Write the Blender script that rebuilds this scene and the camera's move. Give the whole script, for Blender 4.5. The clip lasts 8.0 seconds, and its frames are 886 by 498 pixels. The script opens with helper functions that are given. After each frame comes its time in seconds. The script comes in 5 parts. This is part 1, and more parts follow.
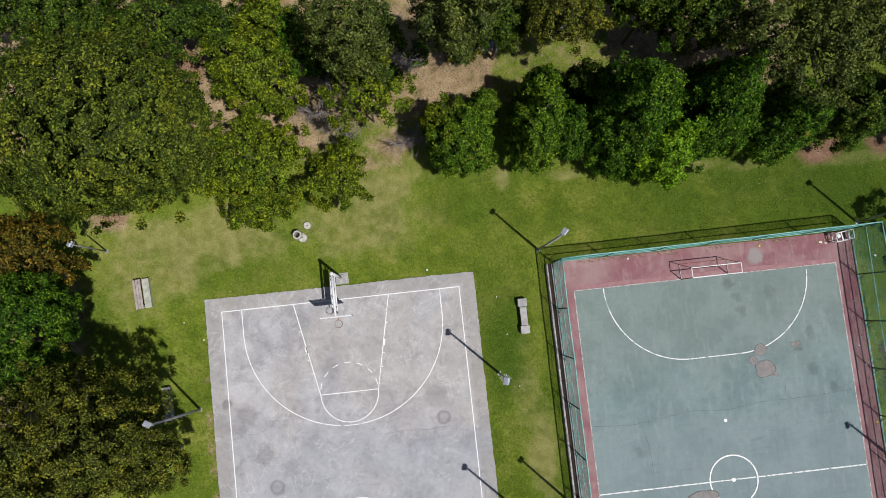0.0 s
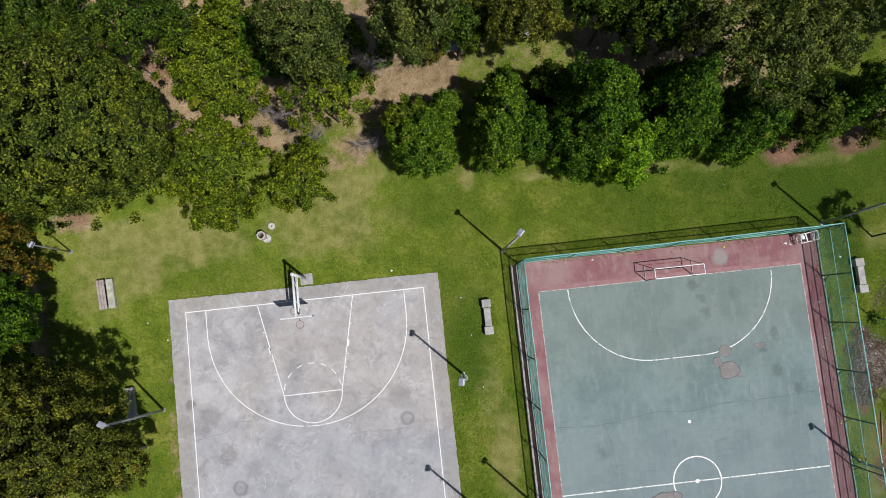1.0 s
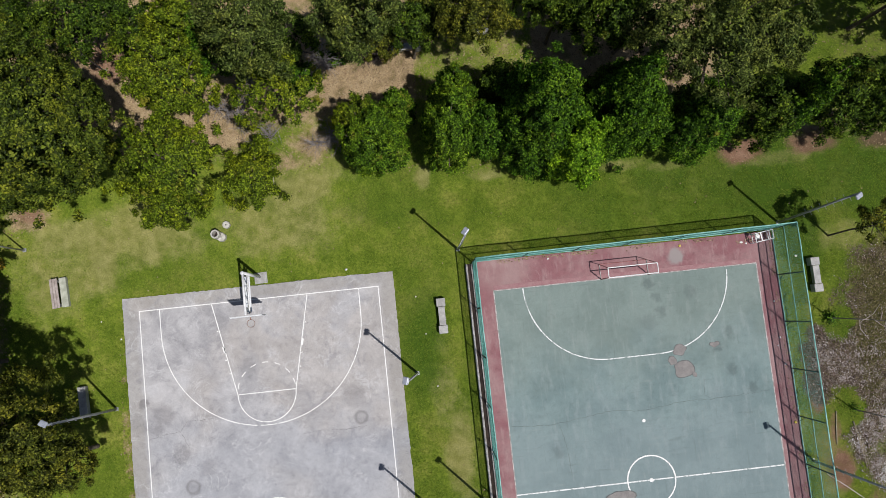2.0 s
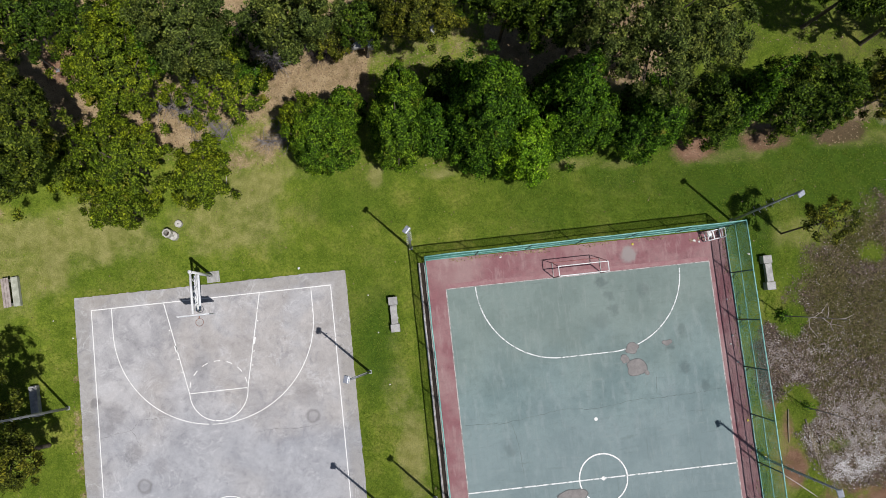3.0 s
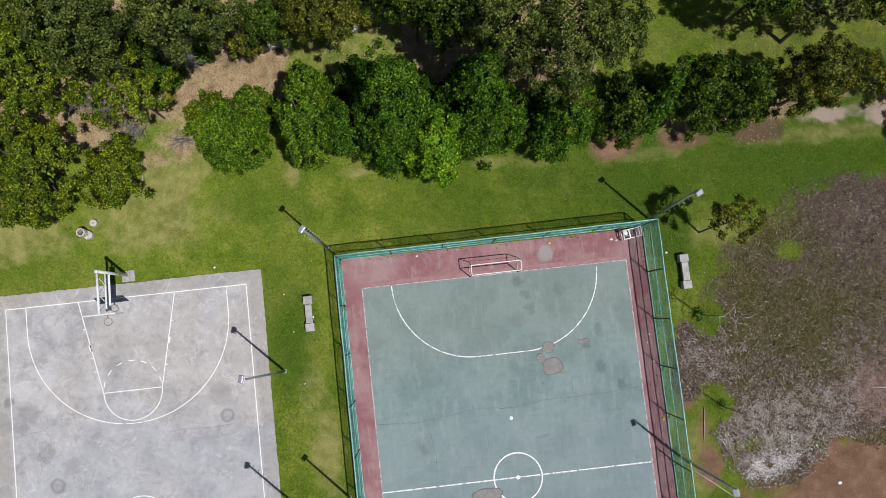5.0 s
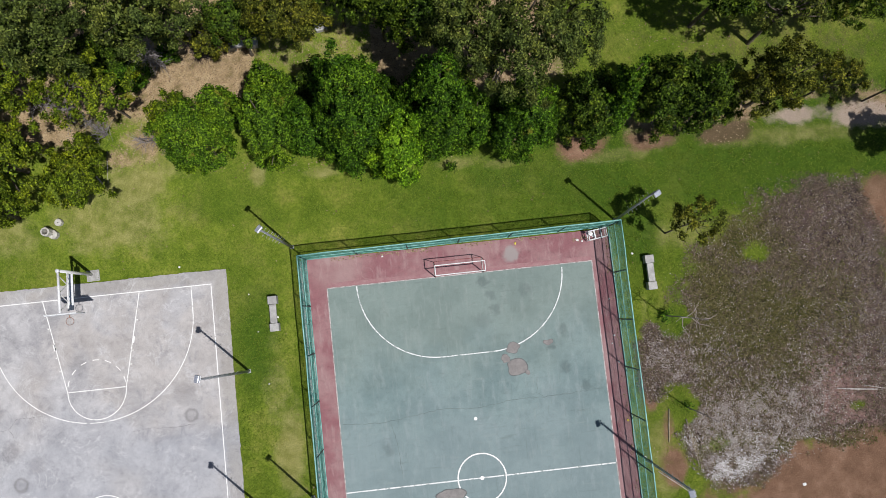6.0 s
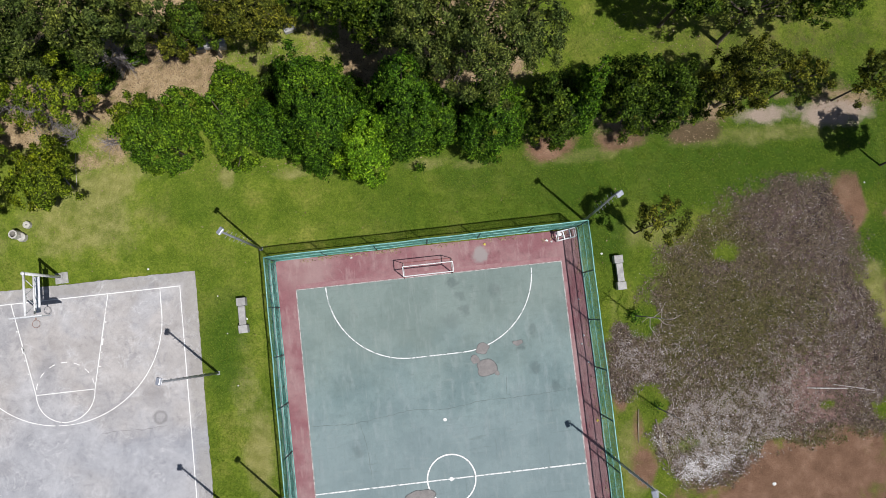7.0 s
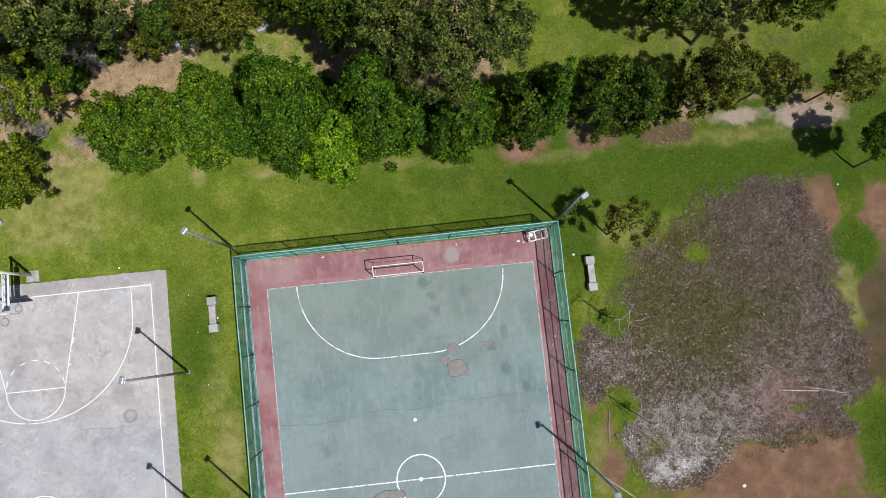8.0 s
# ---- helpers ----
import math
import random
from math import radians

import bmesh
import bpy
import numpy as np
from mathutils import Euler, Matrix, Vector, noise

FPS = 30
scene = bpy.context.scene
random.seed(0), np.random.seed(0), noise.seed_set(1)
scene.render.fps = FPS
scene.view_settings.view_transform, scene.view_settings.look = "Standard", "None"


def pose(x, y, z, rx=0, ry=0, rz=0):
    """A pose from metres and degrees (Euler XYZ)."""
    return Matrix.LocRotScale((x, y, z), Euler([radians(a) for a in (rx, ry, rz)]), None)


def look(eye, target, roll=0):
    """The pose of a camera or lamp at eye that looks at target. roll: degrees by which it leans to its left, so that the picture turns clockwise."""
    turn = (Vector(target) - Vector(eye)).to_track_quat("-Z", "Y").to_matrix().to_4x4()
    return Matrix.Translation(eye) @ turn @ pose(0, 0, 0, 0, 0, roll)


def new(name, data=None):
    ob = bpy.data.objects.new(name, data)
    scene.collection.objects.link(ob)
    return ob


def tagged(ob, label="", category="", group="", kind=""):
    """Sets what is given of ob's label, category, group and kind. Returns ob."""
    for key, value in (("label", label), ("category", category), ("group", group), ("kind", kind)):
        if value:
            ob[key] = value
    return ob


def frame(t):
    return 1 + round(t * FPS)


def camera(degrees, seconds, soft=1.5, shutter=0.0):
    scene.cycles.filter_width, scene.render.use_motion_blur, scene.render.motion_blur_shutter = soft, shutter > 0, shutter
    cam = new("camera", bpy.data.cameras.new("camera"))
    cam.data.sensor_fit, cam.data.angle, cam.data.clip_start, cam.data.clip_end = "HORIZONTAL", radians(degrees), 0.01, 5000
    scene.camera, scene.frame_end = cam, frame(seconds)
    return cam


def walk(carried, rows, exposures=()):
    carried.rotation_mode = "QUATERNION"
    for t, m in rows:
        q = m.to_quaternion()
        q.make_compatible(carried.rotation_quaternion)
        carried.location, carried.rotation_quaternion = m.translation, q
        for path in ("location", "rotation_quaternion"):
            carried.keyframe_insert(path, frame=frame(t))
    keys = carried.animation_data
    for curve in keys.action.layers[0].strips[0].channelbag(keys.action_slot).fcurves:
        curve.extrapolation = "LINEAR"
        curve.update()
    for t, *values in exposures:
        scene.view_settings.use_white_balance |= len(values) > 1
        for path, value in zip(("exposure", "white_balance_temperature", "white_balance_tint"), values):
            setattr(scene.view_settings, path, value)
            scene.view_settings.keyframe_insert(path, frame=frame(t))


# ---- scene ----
# camera: a drone sliding sideways about 46 m over the sports ground
cam = camera(63.1, 8.0, soft=0.6)
PATH = [
    (0, (5.603, -1.535, 45.705), (5.653, -1.36, 43.714), 9.8),
    (0.5, (6.607, -1.64, 45.739), (6.655, -1.464, 43.747), 9.0),
    (1, (7.852, -1.768, 45.733), (7.902, -1.591, 43.741), 9.7),
    (1.5, (9.165, -1.891, 45.705), (9.217, -1.718, 43.713), 10.4),
    (1.7, (9.718, -1.968, 45.697), (9.771, -1.793, 43.705), 10.8),
    (3, (13.53, -2.436, 45.744), (13.586, -2.264, 43.753), 11.9),
    (3.5, (14.937, -2.549, 45.775), (14.993, -2.38, 43.783), 11.8),
    (4, (16.357, -2.655, 45.78), (16.413, -2.489, 43.788), 12.5),
    (4.5, (17.625, -2.776, 45.768), (17.681, -2.612, 43.775), 12.6),
    (5.8, (20.564, -3.099, 45.791), (20.622, -2.932, 43.799), 13.1),
    (6, (20.981, -3.141, 45.792), (21.038, -2.975, 43.799), 12.9),
    (6.5, (21.889, -3.213, 45.798), (21.948, -3.047, 43.806), 13.6),
    (7, (22.861, -3.293, 45.805), (22.921, -3.127, 43.813), 13.6),
    (7.5, (23.777, -3.34, 45.803), (23.835, -3.176, 43.811), 13.4),
    (8, (24.759, -3.36, 45.811), (24.815, -3.199, 43.818), 13.2),
]
SUN, SKY, LEAF_AMOUNT = 4.6, 0.05, 1.0
EXPOSURES = [(0.0, -0.2, 6370, 11), (4.5, -0.17, 6350, 11), (8.0, -0.03, 6320, 11)]
walk(cam, [(t, look(eye, target, roll)) for t, eye, target, roll in PATH], exposures=EXPOSURES)

# ---- light: high sun, clear sky ----
SUN_ELEVATION, SUN_FROM = radians(67.8), Vector((0.707, -0.707, 0))
to_sun = SUN_FROM * math.cos(SUN_ELEVATION) + Vector((0, 0, math.sin(SUN_ELEVATION)))
world = bpy.data.worlds.new("sky")
scene.world = world
world.use_nodes = True
sky = world.node_tree.nodes.new("ShaderNodeTexSky")
sky.sky_type, sky.sun_disc = "NISHITA", False
sky.sun_elevation, sky.sun_rotation = SUN_ELEVATION, radians(135)
world.node_tree.links.new(sky.outputs[0], world.node_tree.nodes["Background"].inputs[0])
world.node_tree.nodes["Background"].inputs[1].default_value = SKY
sun = new("sun", bpy.data.lights.new("sun", "SUN"))
sun.data.energy, sun.data.angle, sun.data.color = SUN, radians(0.53), (1.0, 0.97, 0.93)
sun.matrix_basis = look(to_sun * 100, (0, 0, 0))


# ---- material helpers ----
class Nodes:
    """A short way to write node materials; places are in world metres."""

    def __init__(self, name, roughness=0.85, metallic=0.0, specular=0.5):
        self.mat = bpy.data.materials.new(name)
        self.mat.use_nodes = True
        self.tree = self.mat.node_tree
        self.shader = self.tree.nodes["Principled BSDF"]
        self.shader.inputs["Roughness"].default_value = roughness
        self.shader.inputs["Metallic"].default_value = metallic
        self.shader.inputs["Specular IOR Level"].default_value = specular
        self.geo = self.make("ShaderNodeNewGeometry")
        self.place = self.geo.outputs["Position"]
        self.island = self.geo.outputs["Random Per Island"]

    def make(self, kind, operation="", interpolation_type="", data_type="", blend_type="", feature="", attribute_name=""):
        node = self.tree.nodes.new(kind)
        if operation:
            node.operation = operation
        if interpolation_type:
            node.interpolation_type = interpolation_type
        if data_type:
            node.data_type = data_type
        if blend_type:
            node.blend_type = blend_type
        if feature:
            node.feature = feature
        if attribute_name:
            node.attribute_name = attribute_name
        return node

    def put(self, socket, value):
        if isinstance(value, bpy.types.NodeSocket):
            self.tree.links.new(value, socket)
        elif isinstance(value, (tuple, list)) and len(value) == 3 and socket.type == "RGBA":
            socket.default_value = (*value, 1)
        else:
            socket.default_value = value

    def noise(self, scale, detail=4.0, rough=0.55, warp=0.0, place=None):
        n = self.make("ShaderNodeTexNoise")
        self.put(n.inputs["Vector"], place or self.place)
        n.inputs["Scale"].default_value, n.inputs["Detail"].default_value = scale, detail
        n.inputs["Roughness"].default_value, n.inputs["Distortion"].default_value = rough, warp
        return n.outputs["Fac"]

    def cells(self, scale, feature="F1", out="Distance"):
        n = self.make("ShaderNodeTexVoronoi", feature=feature)
        self.put(n.inputs["Vector"], self.place)
        n.inputs["Scale"].default_value = scale
        return n.outputs[out]

    def math(self, op, a, b=0.0, c=0.0):
        n = self.make("ShaderNodeMath", operation=op)
        self.put(n.inputs[0], a), self.put(n.inputs[1], b), self.put(n.inputs[2], c)
        return n.outputs[0]

    def step(self, value, low, high, a=0.0, b=1.0):
        n = self.make("ShaderNodeMapRange", interpolation_type="SMOOTHSTEP")
        for key, v in zip(("Value", "From Min", "From Max", "To Min", "To Max"), (value, low, high, a, b)):
            self.put(n.inputs[key], v)
        return n.outputs[0]

    def mix(self, fac, a, b, kind="MIX"):
        n = self.make("ShaderNodeMix", data_type="RGBA", blend_type=kind)
        self.put(n.inputs[0], fac), self.put(n.inputs[6], a), self.put(n.inputs[7], b)
        return n.outputs[2]

    def ramp(self, fac, *stops):
        n = self.make("ShaderNodeValToRGB")
        ends = n.color_ramp.elements
        while len(ends) < len(stops):
            ends.new(0.5)
        for e, (at, colour) in zip(ends, stops):
            e.position, e.color = at, (*colour, 1)
        self.put(n.inputs[0], fac)
        return n.outputs[0]

    def spot(self, x, y, radius, soft=0.3, wobble=0.25):
        """1 inside an uneven round spot on the ground, 0 outside."""
        away = self.make("ShaderNodeVectorMath", operation="DISTANCE")
        flat = self.make("ShaderNodeVectorMath", operation="MULTIPLY")
        self.put(flat.inputs[0], self.place)
        flat.inputs[1].default_value = (1, 1, 0)
        self.put(away.inputs[0], flat.outputs[0])
        away.inputs[1].default_value = (x, y, 0)
        d = self.math("ADD", away.outputs["Value"], self.math("MULTIPLY_ADD", self.noise(2.2, 3), 2 * wobble, -wobble))
        return self.step(d, radius * (1 - soft), radius * (1 + soft), 1.0, 0.0)

    def attribute(self, name):
        return self.make("ShaderNodeAttribute", attribute_name=name).outputs["Fac"]

    def done(self, colour, rough=None, bump=None, strength=0.3, distance=0.02):
        self.put(self.shader.inputs["Base Color"], colour)
        if rough is not None:
            self.put(self.shader.inputs["Roughness"], rough)
        if bump is not None:
            n = self.make("ShaderNodeBump")
            n.inputs["Strength"].default_value, n.inputs["Distance"].default_value = strength, distance
            self.put(n.inputs["Height"], bump)
            self.put(self.shader.inputs["Normal"], n.outputs[0])
        return self.mat


def grass_colour(n):
    """Lawn greens with lush and thin patches."""
    tone = n.ramp(n.noise(0.33, 6, 0.65), (0.38, (0.0976, 0.149, 0.0122)), (0.5, (0.149, 0.201, 0.0207)), (0.63, (0.22, 0.24, 0.0427)))
    fine = n.ramp(n.noise(8.0, 5, 0.8), (0.3, (0.488, 0.549, 0.488)), (0.5, (1, 1, 1)), (0.7, (1.75, 1.55, 1.7)))
    tone = n.mix(1.0, tone, fine, "MULTIPLY")
    lush = n.step(n.noise(0.16, 3), 0.48, 0.66)
    lush = n.math("MINIMUM", 0.9, n.math("ADD", n.math("MULTIPLY", lush, 0.35), n.math("MULTIPLY", n.attribute("lush"), 0.85)))
    # the lush green is set darker to carry the lawn's dimming with viewing angle
    return n.mix(lush, tone, n.mix(1.0, (0.05, 0.104, 0.0075), fine, "MULTIPLY"))


def ground_material():
    n = Nodes("ground", 0.95, 0, 0.15)
    n.shader.inputs["Diffuse Roughness"].default_value = 1.0
    grain, mottle = n.noise(14.0, 4, 0.7), n.noise(1.3, 5, 0.65)

    def edge(name, low=0.35, high=0.62, amount=0.55):
        ragged = n.math("ADD", n.math("MULTIPLY_ADD", mottle, amount, -amount / 2), n.math("MULTIPLY_ADD", grain, 0.5, -0.25))
        return n.step(n.math("ADD", n.attribute(name), ragged), low, high)

    speck = n.ramp(grain, (0.32, (0.66, 0.624, 0.6)), (0.52, (1, 1, 1)), (0.72, (1.55, 1.5, 1.45)))
    colour = grass_colour(n)
    dry = n.mix(1.0, n.ramp(mottle, (0.36, (0.192, 0.19, 0.054)), (0.64, (0.342, 0.314, 0.126))), speck, "MULTIPLY")
    colour = n.mix(n.math("MULTIPLY", edge("dry", 0.3, 0.9), 0.7), colour, dry)
    litter = n.mix(1.0, n.ramp(mottle, (0.3, (0.168, 0.132, 0.06)), (0.5, (0.324, 0.24, 0.138)), (0.75, (0.456, 0.36, 0.216))), speck, "MULTIPLY")
    colour = n.mix(edge("litter", 0.3, 0.75, 0.9), colour, litter)
    red_earth = n.ramp(n.noise(0.8, 6, 0.65), (0.3, (0.17, 0.098, 0.06)), (0.55, (0.25, 0.148, 0.095)), (0.75, (0.35, 0.225, 0.155)))
    dull_earth = n.ramp(n.noise(0.5, 6, 0.65), (0.3, (0.072, 0.0672, 0.0216)), (0.5, (0.12, 0.0888, 0.048)), (0.75, (0.18, 0.13, 0.0792)))
    dirt = n.mix(1.0, n.mix(n.math("MAXIMUM", n.spot(52.5, -7.0, 5.5, 0.3, 1.0), n.spot(46.0, 14.0, 12.0, 0.3, 1.0)), red_earth, dull_earth), speck, "MULTIPLY")
    colour = n.mix(edge("dirt", 0.25, 0.8, 0.7), colour, dirt)
    pale = n.mix(1.0, (0.444, 0.348, 0.294), speck, "MULTIPLY")
    colour = n.mix(n.math("MULTIPLY", edge("pale", 0.3, 0.85, 0.9), 0.85), colour, pale)
    purple = n.ramp(n.noise(0.4, 5), (0.34, (0.0768, 0.0564, 0.048)), (0.5, (0.108, 0.0792, 0.0696)), (0.66, (0.156, 0.108, 0.096)))
    olive = n.ramp(n.noise(0.6, 5), (0.34, (0.06, 0.06, 0.0168)), (0.5, (0.096, 0.0888, 0.0312)), (0.66, (0.144, 0.12, 0.054)))
    base = n.mix(n.math("MULTIPLY", n.spot(46.4, -11.0, 2.6, 0.7, 1.5), 0.95), n.mix(n.attribute("olive"), purple, olive), (0.26, 0.165, 0.145))
    tangle = n.noise(6.5, 5, 0.8, 0.6)
    base = n.mix(1.0, base, n.ramp(tangle, (0.34, (0.68, 0.68, 0.68)), (0.48, (0.97, 0.97, 0.97)), (0.56, (1.12, 1.12, 1.12)), (0.68, (1.6, 1.56, 1.54))), "MULTIPLY")
    clumps = n.noise(2.6, 5, 0.8)
    base = n.mix(1.0, base, n.ramp(clumps, (0.36, (0.7, 0.7, 0.7)), (0.5, (1, 1, 1)), (0.64, (1.4, 1.36, 1.32))), "MULTIPLY")
    chips = n.math("ADD", n.cells(8.5, "F1"), n.math("MULTIPLY_ADD", n.noise(3.0, 3), 0.5, -0.25))
    covered = n.step(n.math("SUBTRACT", n.attribute("chaff"), chips), -0.1, 0.25)
    base = n.mix(n.math("MULTIPLY", covered, 0.8), base, n.mix(n.noise(12.0, 2), (0.22, 0.185, 0.165), (0.56, 0.51, 0.48)))
    crumbs = n.step(n.math("SUBTRACT", n.attribute("white"), chips), -0.05, 0.25)
    base = n.mix(crumbs, base, n.mix(n.noise(10.0, 2), (0.6, 0.564, 0.552), (0.8, 0.78, 0.78)))
    weeds = n.mix(0.6, base, n.mix(1.0, base, speck, "MULTIPLY"))
    colour = n.mix(edge("weeds", 0.2, 0.85, 0.8), colour, weeds)
    return n.done(colour, None, grain, 0.6, 0.05)


def concrete_court_material():
    n = Nodes("court_concrete", 0.85, 0, 0.25)
    n.shader.inputs["Diffuse Roughness"].default_value = 0.5
    cloud = n.noise(0.5, 7, 0.64, 0.35)
    colour = n.ramp(cloud, (0.36, (0.33, 0.32, 0.318)), (0.45, (0.405, 0.392, 0.388)), (0.53, (0.458, 0.442, 0.434)), (0.62, (0.525, 0.51, 0.5)))
    warm = n.math("MAXIMUM", n.step(n.noise(0.16, 3), 0.45, 0.6), n.spot(5.0, -3.5, 4.5, 0.6, 1.5))
    colour = n.mix(n.math("MULTIPLY", warm, 0.36), colour, (0.515, 0.454, 0.386))
    axes = n.make("ShaderNodeSeparateXYZ")
    n.put(axes.inputs[0], n.place)
    south = n.step(n.math("ADD", axes.outputs[1], n.math("MULTIPLY_ADD", n.noise(0.3, 4), 9.0, -4.5)), -10.5, -6.0, 1.0, 0.0)
    colour = n.mix(n.math("MULTIPLY", south, 0.4), colour, (0.398, 0.412, 0.437))
    # weathered, mossy margin outside the lines
    out = n.math("MAXIMUM", n.math("SUBTRACT", n.math("ABSOLUTE", axes.outputs[0]), 7.55), axes.outputs[1])
    rim = n.step(n.math("ADD", out, n.math("MULTIPLY_ADD", n.noise(1.4, 5, 0.7), 0.8, -0.4)), -0.05, 0.3)
    colour = n.mix(n.math("MULTIPLY", rim, 0.5), colour, (0.34, 0.315, 0.275))
    cool = n.step(n.noise(0.27, 4, 0.6), 0.52, 0.68)
    colour = n.mix(n.math("MULTIPLY", cool, 0.35), colour, (0.392, 0.403, 0.431))
    # pale lime veins and tide marks
    for scale, width, amount in ((0.55, 0.026, 0.5), (1.3, 0.018, 0.28)):
        veins = n.step(n.math("ABSOLUTE", n.math("SUBTRACT", n.noise(scale, 6, 0.62, 1.4), 0.5)), 0.0, width, 1.0, 0.0)
        broken = n.step(n.noise(0.6, 3), 0.42, 0.62)
        colour = n.mix(n.math("MULTIPLY", n.math("MULTIPLY", veins, broken), amount), colour, (0.65, 0.638, 0.622))
    dark = n.step(n.noise(0.95, 6, 0.7, 0.6), 0.53, 0.68)
    colour = n.mix(n.math("MULTIPLY", dark, 0.42), colour, (0.246, 0.241, 0.252))
    for x, y, r, a in ((-5.54, -9.06, 0.55, 0.35), (-7.6, -5.7, 0.3, 0.55), (-6.4, -6.6, 0.6, 0.3), (-3.9, -10.0, 0.5, 0.25), (5.3, -6.6, 0.7, 0.2), (-6.8, -7.4, 0.35, 0.3)):
        colour = n.mix(n.math("MULTIPLY", n.spot(x, y, r), a), colour, (0.168, 0.157, 0.157))
    for x, y, r in ((5.67, -7.98, 0.42), (-4.95, -11.08, 0.44)):
        rim = n.math("SUBTRACT", n.spot(x, y, r, 0.25, 0.12), n.math("MULTIPLY", n.spot(x, y, r * 0.7, 0.3, 0.12), 0.7))
        colour = n.mix(n.math("MULTIPLY", rim, 0.6), colour, (0.179, 0.168, 0.162))
    scuff = n.noise(3.2, 8, 0.75, 0.5)
    colour = n.mix(1.0, colour, n.ramp(scuff, (0.32, (0.78, 0.78, 0.79)), (0.44, (0.97, 0.97, 0.97)), (0.56, (1.02, 1.02, 1.02)), (0.68, (1.14, 1.13, 1.12))), "MULTIPLY")
    fine = n.noise(22.0, 4, 0.75)
    colour = n.mix(1.0, colour, n.ramp(fine, (0.3, (0.8, 0.8, 0.8)), (0.7, (1.12, 1.12, 1.12))), "MULTIPLY")
    colour = n.mix(1.0, colour, (0.97, 0.98, 1.015), "MULTIPLY")
    return n.done(colour, None, n.noise(30, 4), 0.2, 0.01)


def painted_court_material(name, base, worn, dusty):
    n = Nodes(name, 0.75, 0, 0.3)
    n.shader.inputs["Diffuse Roughness"].default_value = 0.5
    colour = n.mix(n.step(n.noise(0.35, 5, 0.6), 0.4, 0.6), base, dusty)
    smear = n.make("ShaderNodeVectorMath", operation="MULTIPLY")
    n.put(smear.inputs[0], n.place)
    smear.inputs[1].default_value = (1.6, 0.35, 1)
    streaks = n.noise(1.5, 5, 0.65, 0, smear.outputs[0])
    colour = n.mix(n.step(streaks, 0.5, 0.66, 0.0, 0.55), colour, worn)
    colour = n.mix(n.step(n.noise(1.6, 6, 0.7, 0.8), 0.57, 0.72, 0.0, 0.28), colour, tuple(0.55 * c for c in base))
    colour = n.mix(n.step(n.noise(7.0, 4, 0.7), 0.6, 0.78, 0.0, 0.4), colour, dusty)
    scuff = n.noise(2.6, 8, 0.78, 0.5)
    colour = n.mix(1.0, colour, n.ramp(scuff, (0.32, (0.8, 0.82, 0.82)), (0.46, (0.98, 0.98, 0.98)), (0.56, (1.02, 1.02, 1.02)), (0.68, (1.13, 1.12, 1.1))), "MULTIPLY")
    fine = n.noise(20.0, 4, 0.75)
    colour = n.mix(1.0, colour, n.ramp(fine, (0.3, (0.82, 0.82, 0.82)), (0.7, (1.12, 1.12, 1.12))), "MULTIPLY")
    return n, colour


def green_court_material():
    n, colour = painted_court_material("court_green", (0.176, 0.247, 0.248), (0.282, 0.342, 0.342), (0.226, 0.302, 0.3))
    axes = n.make("ShaderNodeSeparateXYZ")
    n.put(axes.inputs[0], n.place)
    # olive dust towards the goal, a bluer tone round the middle of the court
    north = n.step(n.math("ADD", axes.outputs[1], n.math("MULTIPLY_ADD", n.noise(0.25, 5, 0.6), 8.0, -4.0)), -9.0, -3.0)
    colour = n.mix(n.math("MULTIPLY", north, 0.36), colour, (0.226, 0.254, 0.198))
    south = n.step(n.math("ADD", axes.outputs[1], n.math("MULTIPLY_ADD", n.noise(0.3, 5, 0.6), 7.0, -3.5)), -12.5, -7.5, 1.0, 0.0)
    colour = n.mix(n.math("MULTIPLY", south, 0.4), colour, (0.254, 0.307, 0.322))
    # brush strokes, crossed
    for sx, sy, low in ((5.0, 0.5, 0.56), (0.5, 5.0, 0.58)):
        brushed = n.make("ShaderNodeVectorMath", operation="MULTIPLY")
        n.put(brushed.inputs[0], n.place)
        brushed.inputs[1].default_value = (sx, sy, 1)
        stroke = n.noise(0.9, 5, 0.7, 0.3, brushed.outputs[0])
        colour = n.mix(n.step(stroke, low, low + 0.14, 0.0, 0.3), colour, (0.328, 0.362, 0.339))
        colour = n.mix(n.step(stroke, 0.28, 0.42, 0.35, 0.0), colour, (0.119, 0.156, 0.147))
    for x, y, r, a in ((24.6, -1.62, 0.35, 0.5), (28.47, -6.06, 0.3, 0.45), (29.14, -7.55, 0.3, 0.45), (27.2, -2.4, 0.4, 0.3), (25.2, -3.4, 0.3, 0.4), (25.0, -2.6, 0.25, 0.35), (24.3, -4.1, 0.5, 0.25), (30.4, -8.8, 0.3, 0.4), (17.6, -11.5, 0.35, 0.3), (29.3, -5.2, 0.28, 0.35)):
        colour = n.mix(n.math("MULTIPLY", n.spot(x, y, r, 0.6, 0.5), a), colour, (0.0847, 0.113, 0.111))
    return n.done(colour, None, n.noise(30, 4), 0.2, 0.01)


def maroon_court_material():
    n, colour = painted_court_material("court_maroon", (0.275, 0.119, 0.132), (0.407, 0.275, 0.27), (0.341, 0.198, 0.2))
    colour = n.mix(n.math("MULTIPLY", n.spot(26.57, -0.1, 0.5), 0.8), colour, (0.33, 0.308, 0.297))
    colour = n.mix(n.math("MULTIPLY", n.spot(15.4, 0.0, 1.5, 0.6, 0.6), 0.3), colour, (0.396, 0.297, 0.275))
    return n.done(colour, None, n.noise(30, 4), 0.2, 0.01)


